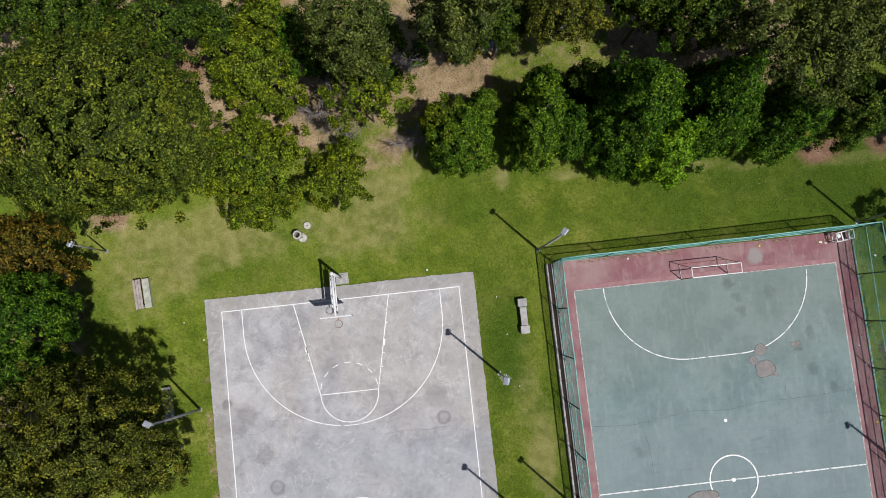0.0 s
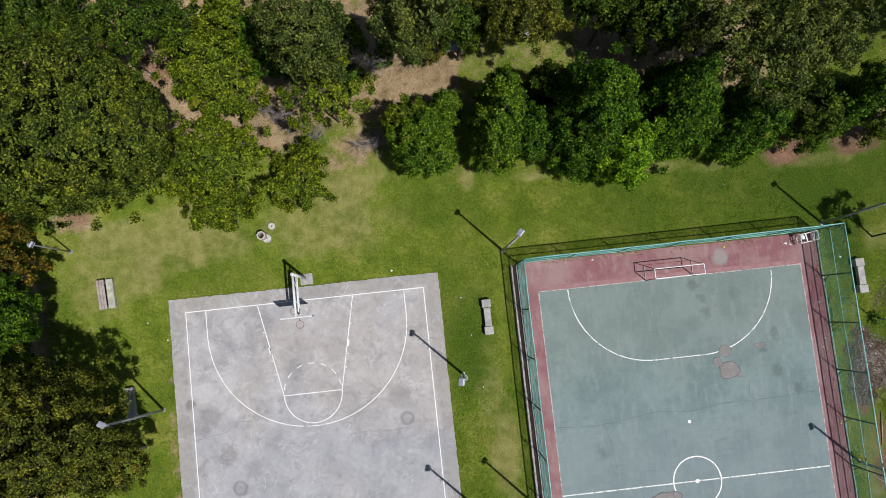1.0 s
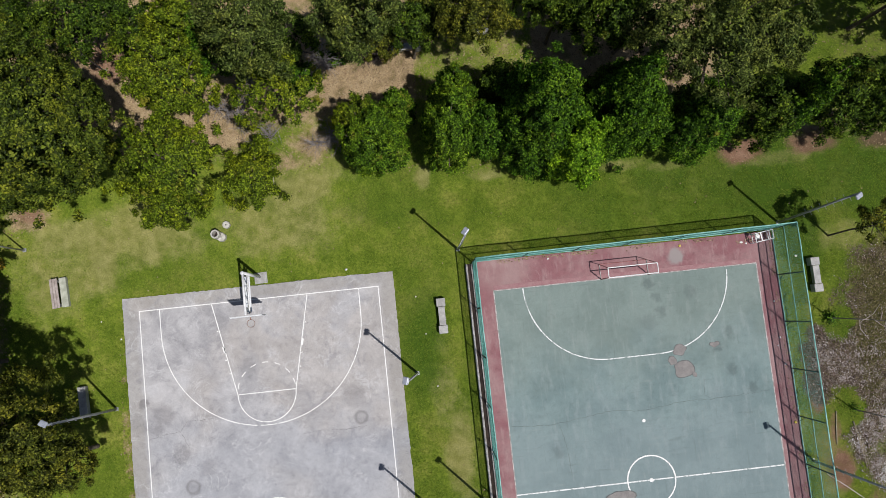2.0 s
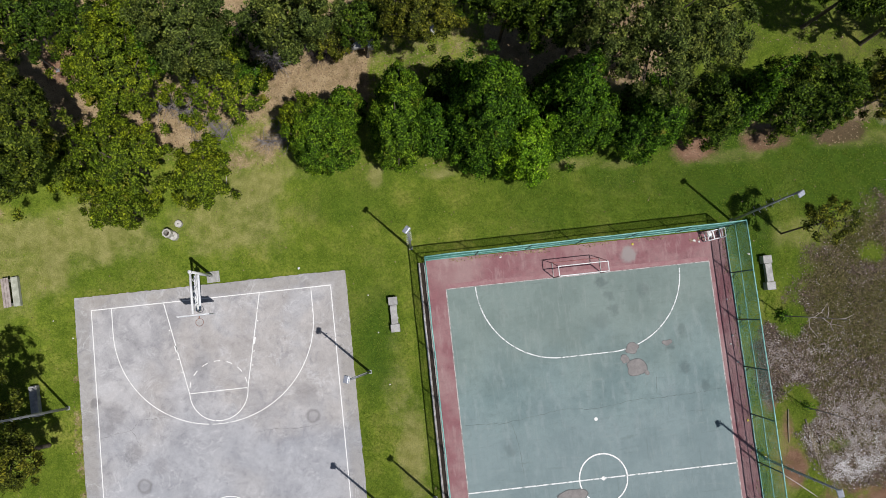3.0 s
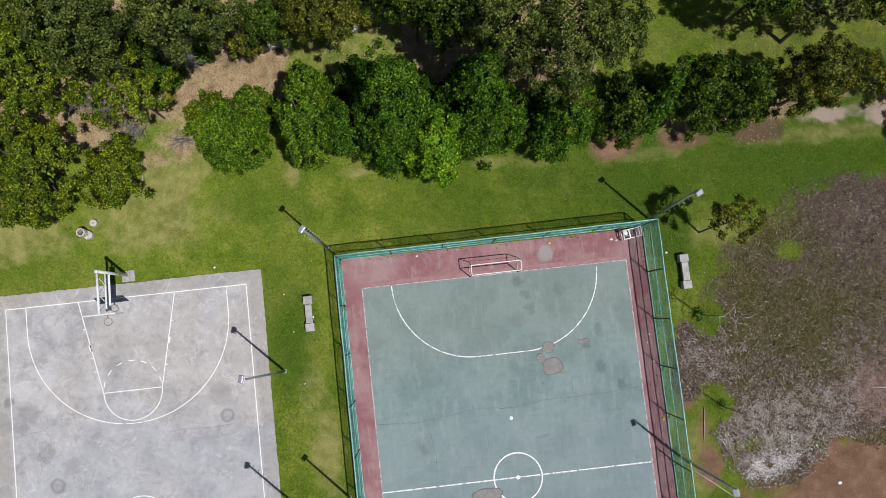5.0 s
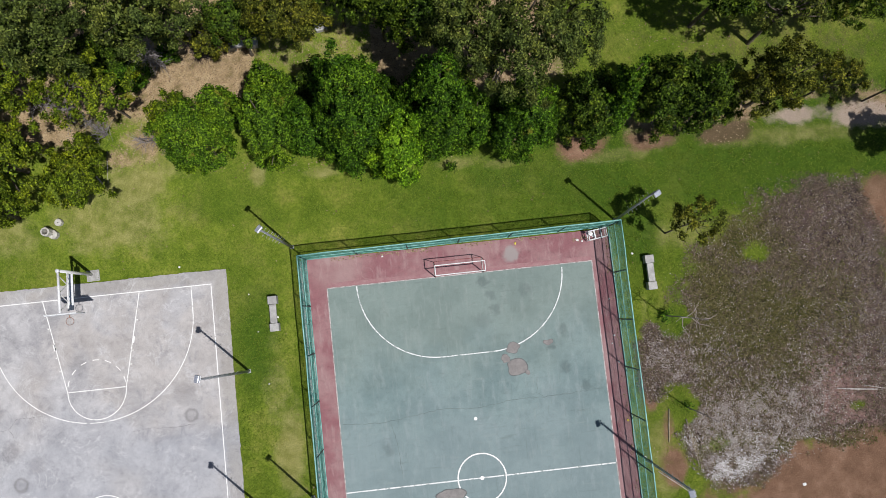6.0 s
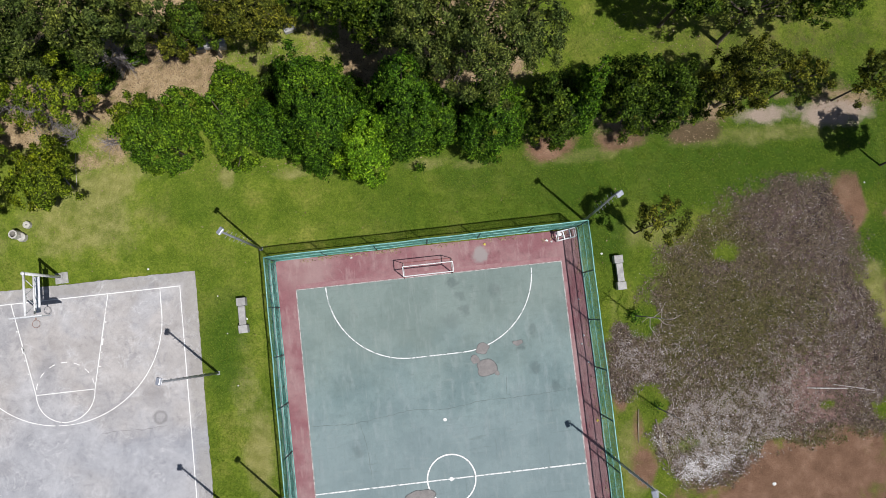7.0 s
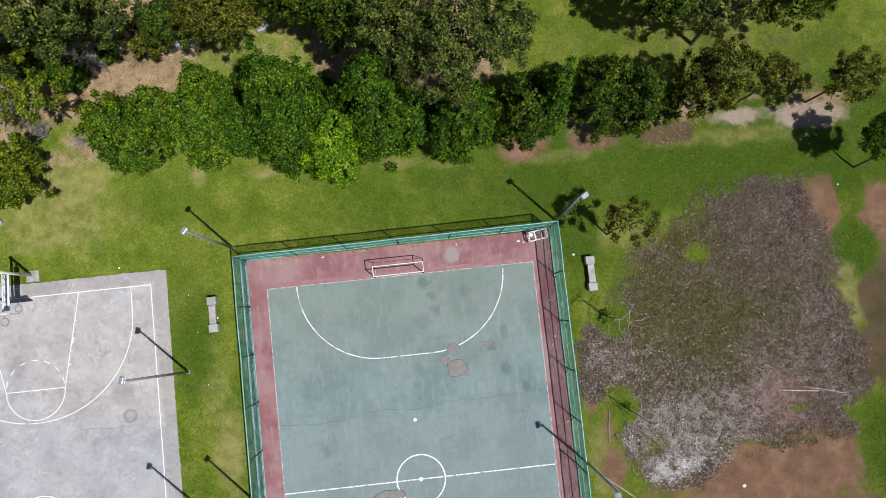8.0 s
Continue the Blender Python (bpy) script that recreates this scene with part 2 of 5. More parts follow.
def line_paint(name, white, under, low, high):
    n = Nodes(name, 0.7, 0, 0.3)
    wear = n.step(n.noise(3.5, 6, 0.75), low, high)
    return n.done(n.mix(wear, white, under))


def simple(name, dark, light, scale=3.0, roughness=0.8, metallic=0.0, specular=0.4, fine=25.0):
    """Weathered surface: two tones in blotches, fine grain over them."""
    n = Nodes(name, roughness, metallic, specular)
    colour = n.mix(n.step(n.noise(scale, 5, 0.65), 0.35, 0.68), dark, light)
    grain = n.noise(fine, 3, 0.7)
    colour = n.mix(1.0, colour, n.ramp(grain, (0.3, (0.8, 0.8, 0.8)), (0.7, (1.15, 1.15, 1.15))), "MULTIPLY")
    return n.done(colour, None, grain, 0.25, 0.01)


def let_through(n, mat, colour, share):
    """Lets some light pass through thin blades."""
    glow = n.make("ShaderNodeBsdfTranslucent")
    n.put(glow.inputs[0], n.mix(1.0, colour, (1.2, 1.3, 0.7), "MULTIPLY"))
    both = n.make("ShaderNodeMixShader")
    both.inputs[0].default_value = share
    n.put(both.inputs[1], n.shader.outputs[0]), n.put(both.inputs[2], glow.outputs[0])
    n.put(n.tree.nodes["Material Output"].inputs[0], both.outputs[0])
    return mat


def leaf_material(name, dark, mid, light, yellow=0.0):
    """Leaves: every leaf its own tone, patches of one tone on a crown, some light through the blade."""
    n = Nodes(name, 0.6, 0, 0.14)
    deep, pale = tuple(0.62 * c for c in dark), tuple(1.12 * c for c in light)
    colour = n.ramp(n.island, (0.04, deep), (0.3, dark), (0.62, mid), (0.86, light), (0.98, pale))
    patch = n.noise(0.55, 3)
    colour = n.mix(1.0, colour, n.ramp(patch, (0.36, (0.7, 0.78, 0.8)), (0.5, (1, 1, 1)), (0.64, (1.35, 1.18, 0.95))), "MULTIPLY")
    tuft = n.noise(4.2, 2, 0.6)
    colour = n.mix(1.0, colour, n.ramp(tuft, (0.36, (0.6, 0.62, 0.6)), (0.5, (1, 1, 1)), (0.64, (1.36, 1.32, 1.2))), "MULTIPLY")
    if yellow:
        colour = n.mix(n.step(n.noise(0.9, 3), 0.66 - yellow, 0.78 - yellow, 0.0, 0.75), colour, (0.26, 0.24, 0.03))
    mat = n.done(colour)
    return let_through(n, mat, colour, 0.15)


def scatter_material(name, *colours, roughness=0.9, thin=0.0):
    """Loose small pieces, every piece its own tone."""
    n = Nodes(name, roughness, 0, 0.2)
    last = len(colours) - 1
    colour = n.ramp(n.island, *[(i / last, c) for i, c in enumerate(colours)])
    mat = n.done(colour)
    return let_through(n, mat, colour, thin) if thin else mat


GROUND = ground_material()
COURT = concrete_court_material()
GREEN = green_court_material()
MAROON = maroon_court_material()
WHITE_LINE = line_paint("white_line_paint", (0.8, 0.79, 0.77), (0.42, 0.41, 0.4), 0.56, 0.68)
WORN_LINE = line_paint("worn_line_paint", (0.72, 0.73, 0.72), (0.22, 0.265, 0.255), 0.51, 0.61)
FAINT_LINE = line_paint("faint_line_paint", (0.5, 0.45, 0.44), (0.24, 0.22, 0.21), 0.4, 0.6)
CRACK = simple("crack", (0.16, 0.155, 0.155), (0.26, 0.25, 0.245))
PINK = simple("faded_pink_paint", (0.29, 0.14, 0.15), (0.34, 0.2, 0.2), 1.2)
FAINT_CRACK = simple("faint_crack", (0.125, 0.165, 0.165), (0.19, 0.245, 0.242), 1.6)
PEELED = simple("peeled_paint", (0.2, 0.185, 0.178), (0.26, 0.24, 0.23), 2.0)
PEEL_EDGE = simple("peel_edge", (0.1, 0.11, 0.108), (0.16, 0.165, 0.16), 4.0)
CONCRETE = simple("bench_concrete", (0.3, 0.29, 0.28), (0.44, 0.43, 0.41), 2.5)
CONCRETE_MOSSY = simple("mossy_concrete", (0.33, 0.34, 0.27), (0.48, 0.49, 0.41), 3.0)
CONCRETE_PALE = simple("pale_concrete", (0.4, 0.38, 0.33), (0.54, 0.52, 0.47), 5.0)
CURB = simple("curb_concrete", (0.4, 0.36, 0.32), (0.72, 0.69, 0.65), 3.0)
SOIL = simple("dark_soil", (0.025, 0.016, 0.012), (0.06, 0.04, 0.03), 4.0)
STEEL = simple("galvanised_steel", (0.27, 0.28, 0.3), (0.4, 0.41, 0.43), 4.0, 0.5, 0.5)
HOUSING = simple("lamp_housing", (0.34, 0.36, 0.42), (0.46, 0.48, 0.54), 5.0, 0.4, 0.2)
LAMP_GLASS = simple("lamp_glass", (0.5, 0.53, 0.58), (0.6, 0.63, 0.68), 6.0, 0.1, 0.0, 0.8)
TEAL = simple("teal_paint", (0.13, 0.35, 0.31), (0.3, 0.55, 0.5), 3.0, 0.5)
TEAL_WIRE = simple("teal_coated_wire", (0.06, 0.25, 0.2), (0.2, 0.45, 0.4), 1.2, 0.5)
DARK_POST = simple("dark_green_post", (0.02, 0.06, 0.055), (0.05, 0.12, 0.11), 3.0, 0.55)
WHITE_PAINT = simple("white_metal_paint", (0.66, 0.66, 0.66), (0.8, 0.8, 0.8), 3.0, 0.45)
BOARD = simple("white_board", (0.66, 0.67, 0.69), (0.78, 0.79, 0.8), 2.0, 0.5)
RED_PAINT = simple("red_metal_paint", (0.22, 0.05, 0.05), (0.36, 0.14, 0.13), 4.0, 0.5)
RING_PAINT = simple("rusty_ring", (0.16, 0.07, 0.05), (0.3, 0.16, 0.11), 8.0, 0.6)
NET = simple("net_cord", (0.4, 0.4, 0.4), (0.55, 0.55, 0.55), 8.0)
WOOD = simple("grey_wood", (0.3, 0.25, 0.225), (0.45, 0.39, 0.36), 3.0)
BAMBOO = simple("bamboo", (0.24, 0.2, 0.13), (0.38, 0.33, 0.24), 3.0)
BARK = simple("bark", (0.07, 0.055, 0.04), (0.15, 0.12, 0.095), 5.0, 0.95)
TWIG = simple("grey_twigs", (0.15, 0.13, 0.125), (0.28, 0.255, 0.25), 3.0, 0.9)
DARK_TWIG = simple("dark_twigs", (0.045, 0.03, 0.03), (0.1, 0.07, 0.068), 3.0, 0.9)
PALE_STICK = simple("bleached_wood", (0.42, 0.38, 0.36), (0.6, 0.56, 0.54), 4.0)
LITTER_WHITE = simple("white_plastic", (0.7, 0.7, 0.68), (0.8, 0.8, 0.78), 6.0, 0.5)
LITTER_YELLOW = simple("yellow_plastic", (0.6, 0.5, 0.08), (0.7, 0.6, 0.1), 6.0, 0.5)
LEAVES = {
    "broad": leaf_material("leaves_broad", (0.029, 0.047, 0.0037), (0.068, 0.099, 0.0074), (0.156, 0.192, 0.0186)),
    "green": leaf_material("leaves_green", (0.0199, 0.0532, 0.002), (0.0475, 0.116, 0.004), (0.109, 0.214, 0.011), 0.02),
    "dark": leaf_material("leaves_dark", (0.0209, 0.0419, 0.00275), (0.0484, 0.0905, 0.0055), (0.114, 0.182, 0.015), 0.03),
    "lime": leaf_material("leaves_lime", (0.0445, 0.0696, 0.00275), (0.1, 0.148, 0.0055), (0.194, 0.257, 0.0136), 0.05),
    "bright": leaf_material("leaves_bright", (0.063, 0.143, 0.0037), (0.126, 0.259, 0.0074), (0.216, 0.376, 0.0155)),
    "fresh": leaf_material("leaves_fresh", (0.031, 0.0689, 0.003), (0.073, 0.15, 0.006), (0.15, 0.254, 0.014), 0.04),
    "olive": leaf_material("leaves_olive", (0.036, 0.046, 0.004), (0.083, 0.1, 0.0085), (0.17, 0.185, 0.021), 0.035),
    "grey": leaf_material("leaves_grey", (0.0336, 0.0498, 0.008), (0.0736, 0.103, 0.0176), (0.148, 0.187, 0.04)),
    "russet": leaf_material("leaves_russet", (0.0387, 0.0374, 0.0031), (0.0975, 0.0781, 0.0074), (0.208, 0.143, 0.0136), 0.04),
}
GRASS_BLADES = scatter_material("grass_blades", (0.12, 0.19, 0.014), (0.165, 0.245, 0.023), (0.22, 0.285, 0.036), (0.3, 0.335, 0.07), thin=0.5)
DEAD_LEAVES = scatter_material("dead_leaves", (0.1, 0.066, 0.04), (0.23, 0.165, 0.095), (0.38, 0.3, 0.19), (0.2, 0.115, 0.07))
WEED_BITS = scatter_material("dry_weeds", (0.084, 0.0624, 0.0444), (0.12, 0.09, 0.0684), (0.162, 0.122, 0.096), (0.198, 0.146, 0.118), (0.3, 0.24, 0.198), thin=0.25)
OLIVE_BITS = scatter_material("low_weeds", (0.056, 0.0526, 0.0179), (0.0952, 0.0862, 0.0291), (0.112, 0.118, 0.0302), (0.157, 0.134, 0.056), (0.28, 0.235, 0.134), thin=0.25)
RUBBLE = scatter_material("rubble", (0.336, 0.308, 0.291), (0.538, 0.515, 0.504), (0.829, 0.806, 0.806))
CHIPS = scatter_material("pale_chips", (0.146, 0.122, 0.104), (0.244, 0.207, 0.177), (0.366, 0.317, 0.281), (0.512, 0.464, 0.427))


# ---- mesh helpers ----
class Shape:
    """Collects boxes, tubes and strips into one mesh."""

    def __init__(self):
        self.verts, self.faces = [], []

    def add(self, verts, faces):
        base = len(self.verts)
        self.verts += [tuple(v) for v in verts]
        self.faces += [tuple(base + i for i in f) for f in faces]
        return self

    def box(self, size, m=None, bevel=0.012):
        """A box with chamfered edges, standing on the origin of m."""
        bm = bmesh.new()
        bmesh.ops.create_cube(bm, size=1)
        bmesh.ops.scale(bm, vec=size, verts=bm.verts)
        if bevel:
            bmesh.ops.bevel(bm, geom=bm.edges[:], offset=bevel, segments=1, affect="EDGES")
        bmesh.ops.translate(bm, vec=(0, 0, size[2] / 2), verts=bm.verts)
        bm.transform(m or Matrix())
        bm.verts.index_update()
        self.add([v.co for v in bm.verts], [[v.index for v in f.verts] for f in bm.faces])
        bm.free()
        return self

    def tube(self, points, radii, sides=8, caps=True):
        points = [Vector(p) for p in points]
        if not isinstance(radii, (list, tuple)):
            radii = [radii] * len(points)
        base, verts, faces = 0, [], []
        for i, p in enumerate(points):
            along = (points[min(i + 1, len(points) - 1)] - points[max(i - 1, 0)]).normalized()
            side = along.cross((0.31, 0.17, 0.93) if abs(along.z) < 0.9 else (1, 0, 0)).normalized()
            other = along.cross(side)
            for k in range(sides):
                a = 2 * math.pi * k / sides
                verts.append(p + radii[i] * (math.cos(a) * side + math.sin(a) * other))
        for i in range(len(points) - 1):
            for k in range(sides):
                j = (k + 1) % sides
                faces.append((i * sides + k, i * sides + j, (i + 1) * sides + j, (i + 1) * sides + k))
        if caps:
            faces.append(tuple(range(sides))[::-1])
            faces.append(tuple((len(points) - 1) * sides + k for k in range(sides)))
        return self.add(verts, faces)

    def ring(self, centre, radius, thick, sides=28):
        c = Vector(centre)
        pts = [c + Vector((radius * math.cos(a), radius * math.sin(a), 0)) for a in np.linspace(0, 2 * math.pi, sides + 1)]
        return self.tube(pts, thick, 6, False)

    def strip(self, points, width, z, closed=False):
        """A flat ribbon along points, with slightly uneven edges."""
        pts = [Vector((*p, 0)) for p in points]
        verts, count = [], len(pts)
        for i, p in enumerate(pts):
            a = pts[(i - 1) % count] if closed else pts[max(i - 1, 0)]
            b = pts[(i + 1) % count] if closed else pts[min(i + 1, count - 1)]
            side = (b - a).normalized().cross((0, 0, 1))
            w = width / 2 * random.uniform(0.86, 1.12)
            verts += [(*(p + side * w).xy, z), (*(p - side * w).xy, z)]
        last = count if closed else count - 1
        return self.add(verts, [(2 * i, 2 * i + 1, (2 * ((i + 1) % count)) + 1, 2 * ((i + 1) % count)) for i in range(last)])

    def mesh(self, name, smooth=False):
        me = bpy.data.meshes.new(name)
        me.from_pydata(self.verts, [], self.faces)
        bm = bmesh.new()
        bm.from_mesh(me)
        bmesh.ops.recalc_face_normals(bm, faces=bm.faces)
        bm.to_mesh(me)
        bm.free()
        if smooth:
            me.polygons.foreach_set("use_smooth", [True] * len(me.polygons))
        return me


def part(name, shape, material, parent=None, label="", smooth=False):
    ob = new(name, shape.mesh(name, smooth) if isinstance(shape, Shape) else shape)
    if not ob.data.materials:
        ob.data.materials.append(material)
    ob.parent = parent
    return tagged(ob, label)


def thing(name, m, label, category, group="", kind=""):
    ob = new(name)
    ob.empty_display_size = 0.2
    ob.matrix_basis = m
    return tagged(ob, label, category, group, kind)


def bulk(name, verts, faces, material):
    """A mesh from arrays; all faces have the same number of corners."""
    me = bpy.data.meshes.new(name)
    sides = faces.shape[1]
    me.vertices.add(len(verts))
    me.vertices.foreach_set("co", np.ascontiguousarray(verts, dtype=np.float32).ravel())
    me.loops.add(faces.size)
    me.loops.foreach_set("vertex_index", np.ascontiguousarray(faces, dtype=np.int32).ravel())
    me.polygons.add(len(faces))
    me.polygons.foreach_set("loop_start", np.arange(0, faces.size, sides, dtype=np.int32))
    me.update(calc_edges=True)
    me.materials.append(material)
    return me


def along(a, b, step=0.4):
    n = max(2, int(math.dist(a, b) / step) + 1)
    return [(a[0] + (b[0] - a[0]) * i / (n - 1), a[1] + (b[1] - a[1]) * i / (n - 1)) for i in range(n)]


def arc(cx, cy, r, a, b, n=40):
    return [(cx + r * math.cos(radians(t)), cy + r * math.sin(radians(t))) for t in np.linspace(a, b, n)]


# ---- smooth noise and soft areas for the ground, as arrays ----
RNG = np.random.default_rng(7)
LATTICE = RNG.random((256, 256))


def wave(x, y, scale):
    """Value noise, 0 to 1."""
    x, y = np.asarray(x) * scale + 91.3, np.asarray(y) * scale + 47.7
    i, j = np.floor(x).astype(int), np.floor(y).astype(int)
    u, v = x - i, y - j
    u, v = u * u * (3 - 2 * u), v * v * (3 - 2 * v)
    a, b = LATTICE[i % 256, j % 256], LATTICE[(i + 1) % 256, j % 256]
    c, d = LATTICE[i % 256, (j + 1) % 256], LATTICE[(i + 1) % 256, (j + 1) % 256]
    return (a * (1 - u) + b * u) * (1 - v) + (c * (1 - u) + d * u) * v


def fbm(x, y, scale):
    return 0.5 * wave(x, y, scale) + 0.3 * wave(x, y, scale * 2.1) + 0.2 * wave(x, y, scale * 4.3)


def blobs(x, y, *areas):
    """Soft ovals (x, y, rx, ry, amount) with ragged edges, joined."""
    total = np.zeros_like(x)
    ragged = (fbm(x, y, 0.7) - 0.5) * 0.9
    for cx, cy, rx, ry, amount in areas:
        d = np.hypot((x - cx) / rx, (y - cy) / ry) + ragged
        total = np.maximum(total, amount * np.clip(1.5 - d, 0, 1))
    return total


def litter_at(x, y):
    woods = np.clip((y - 9.5) / 2.5, 0, 1) * np.clip((33 - x) / 4, 0, 1) * np.where(x > 19, 1.0, np.where(x > 11, 0.4, 0.75))
    hedge = np.clip(1.3 - np.abs(y - 7.6) / 1.2, 0, 1) * np.clip((x - 26) / 3, 0.45, 1) * np.clip((x - 6) / 2, 0, 1) * np.clip((56 - x) / 3, 0, 1) * np.clip(2.6 * fbm(x, y, 0.35) - 0.8, 0, 0.7)
    west = np.clip((-15 - x) / 2, 0, 1) * np.clip((4.5 - y) / 2, 0, 1) * 0.8
    edge = np.clip(1.5 - np.abs(x + 8.75 + 0.5 * (fbm(x, y, 0.9) - 0.5)) / 0.3, 0, 1) * np.clip((-1.5 - y) / 2, 0, 1) * np.clip(2.4 * fbm(x, y, 1.3) - 0.8, 0.0, 0.6)
    spots = blobs(x, y, (8.6, 14.1, 3.2, 1.7, 1), (13.0, 14.8, 3, 0.8, 0.25), (6, 13, 2, 2, 1), (-2.3, 11.6, 3, 2.2, 1), (4.4, 9.5, 2.0, 1.3, 0.7), (-6.9, 10.2, 1.6, 1.2, 1), (-14.3, 6.6, 1.4, 0.8, 0.8), (48, 11, 5.5, 2.5, 0.12), (44, 9.5, 4, 2, 0.12), (18.5, 14.6, 2.0, 0.9, 0.35), (40, 13.5, 6, 3, 0.2), (14, 9.2, 1.2, 0.9, 0.8), (2.4, 8.6, 1.6, 0.8, 0.6), (31.9, 6.3, 1.7, 0.9, 0.35), (36.3, 6.3, 1.9, 0.6, 0.35), (41.2, 6.3, 1.6, 0.8, 0.3))
    return np.maximum.reduce([woods * (0.6 + 0.8 * fbm(x, y, 0.3)), hedge, west, edge, spots])


def dirt_at(x, y):
    east = np.clip((x - 52.0 - 1.5 * (fbm(x, y, 0.25) - 0.5)) / 0.8, 0, 1) * np.clip((2.5 - y) / 1.5, 0, 1)
    spots = blobs(x, y, (45.5, -15.6, 7.5, 2.6, 1), (44, -19, 9.5, 3.2, 1), (52.5, -9.3, 2.5, 2.0, 1), (41.4, 6.4, 1.8, 0.7, 0.9), (31.9, 6.4, 1.9, 0.9, 0.95), (36.6, 6.4, 2.0, 0.7, 0.85), (-8.5, 16.2, 1.3, 1.6, 1), (50.7, 0.4, 1.7, 2.0, 1), (34.3, -10.1, 0.5, 0.9, 0.8), (35.2, -11.6, 0.5, 1.4, 0.6), (35.3, -14.4, 0.9, 1.3, 0.8), (-14, 6.7, 1, 0.5, 0.7), (46, 12.5, 12, 6, 0.42))
    green = blobs(x, y, (52.7, -2.2, 1.3, 1.8, 1), (53, -15, 1.7, 2.6, 1), (52.8, 1.4, 0.8, 1.6, 1))
    return np.clip(np.maximum(east, spots) - green, 0, 1)


def pale_at(x, y):
    return blobs(x, y, (46.0, 7.0, 1.9, 0.75, 0.85), (50.6, 6.6, 2.6, 0.85, 0.95), (37.8, -15.2, 0.7, 0.5, 0.5))


def dry_at(x, y):
    return np.maximum(blobs(x, y, (-11.1, 5.0, 3, 1.6, 1), (-12.2, 3.0, 4.2, 3.2, 0.7), (-6.5, 5.2, 3.6, 2.4, 0.85), (1.7, 4.8, 4.5, 2.6, 0.75), (11.2, -8.2, 1.1, 4.5, 0.6), (4.6, 8.2, 3, 1.5, 0.7), (34.6, -14, 1.0, 3.5, 0.7), (37.6, 0.0, 2.4, 1.3, 0.7), (39.8, -2.6, 1.6, 1.2, 0.7), (48, 11, 9, 6, 0.35), (42, 12, 5, 3, 0.3), (34.6, -6, 0.5, 4, 0.6), (11.6, -10.5, 1.0, 3.5, 0.9), (51.4, -5.5, 1.3, 2.5, 1), (-9.8, 4.2, 1.3, 2.6, 1), (3.2, 6.6, 2.6, 1.6, 0.9), (-4.5, 4.0, 2.5, 1.4, 0.7), (11.0, 6.9, 0.6, 0.9, 1), (15.2, 6.4, 1.6, 0.5, 0.8), (23.6, 6.1, 2.0, 0.5, 0.8), (26.8, 5.8, 1.6, 0.4, 0.7), (34, 5.6, 4, 0.7, 0.6), (46, 5.8, 6, 0.8, 0.7)), 0.35 * fbm(x, y, 0.2))


FIELD = ((43.8, 2.2), (46.0, 2.6), (48.9, 2.3), (51.1, 1.8), (52.0, -0.4), (50.9, -1.9), (50.4, -4.0), (51.4, -5.9), (51.8, -8.6), (51.9, -10.8), (50.3, -12.3), (50.4, -13.5), (48.8, -13.8), (45.6, -13.7), (43.4, -14.3), (41.5, -15.3), (40.4, -15.7), (37.9, -15.8), (36.8, -14.7), (35.7, -12.5), (37.4, -11.6), (36.7, -9.7), (34.8, -9.9), (33.8, -9.4), (34.0, -6.6), (34.6, -5.9), (36.8, -5.2), (36.9, -3.5), (38.0, -2.2), (38.6, -1.0), (40.2, 0.5))


def inside_field(x, y):
    """Metres inside the border of the weed field, less than 0 outside."""
    away, within = np.full(np.shape(x), 1e9), np.zeros(np.shape(x), bool)
    for (ax, ay), (bx, by) in zip(FIELD, FIELD[1:] + FIELD[:1]):
        t = np.clip(((x - ax) * (bx - ax) + (y - ay) * (by - ay)) / ((bx - ax) ** 2 + (by - ay) ** 2), 0, 1)
        away = np.minimum(away, np.hypot(x - ax - t * (bx - ax), y - ay - t * (by - ay)))
        within ^= ((ay > y) != (by > y)) & (x < (bx - ax) * (y - ay) / (by - ay + 1e-12) + ax)
    return np.where(within, away, -away)


def weeds_at(x, y):
    """The field of dry weeds and rubble east of the fence."""
    ragged = 1.5 * (fbm(x, y, 0.55) - 0.5) + 0.7 * (wave(x, y, 2.3) - 0.5)
    soft = np.where(y > -4, 2.2, 1.2)
    inside = np.clip(0.5 + (inside_field(x, y) + ragged) / soft, 0, 1)
    thin = blobs(x, y, (42.3, -1.7, 1.0, 0.7, 0.9), (41.6, 0.3, 1.5, 1.6, 0.3), (38.2, -13.4, 0.9, 0.5, 0.6), (43.7, -14.0, 1.0, 0.4, 0.6), (36.5, -10.7, 0.9, 1.0, 1), (36.3, -5.6, 0.9, 0.9, 1), (47.4, -11.9, 0.5, 0.3, 0.7), (51.0, 0.6, 1.2, 1.6, 0.75))
    return np.clip(inside - thin, 0, 1)


def olive_at(x, y):
    """Where the field's weeds are olive and not grey."""
    ragged = 1.1 * (fbm(x, y, 0.5) - 0.5)
    areas = blobs(x, y, (41.8, -5.8, 4.6, 3.4, 0.95), (41.6, -0.6, 2.2, 2.4, 1), (39.6, -3.0, 1.8, 1.8, 0.8), (45.0, -14.0, 3.4, 0.6, 1), (44.6, -5.2, 2.0, 1.6, 0.5), (40.6, -9.4, 2.6, 1.8, 0.55), (39.0, -13.2, 2.0, 0.7, 0.6))
    return np.clip(1.1 * areas + ragged * (areas > 0.02), 0, 1)


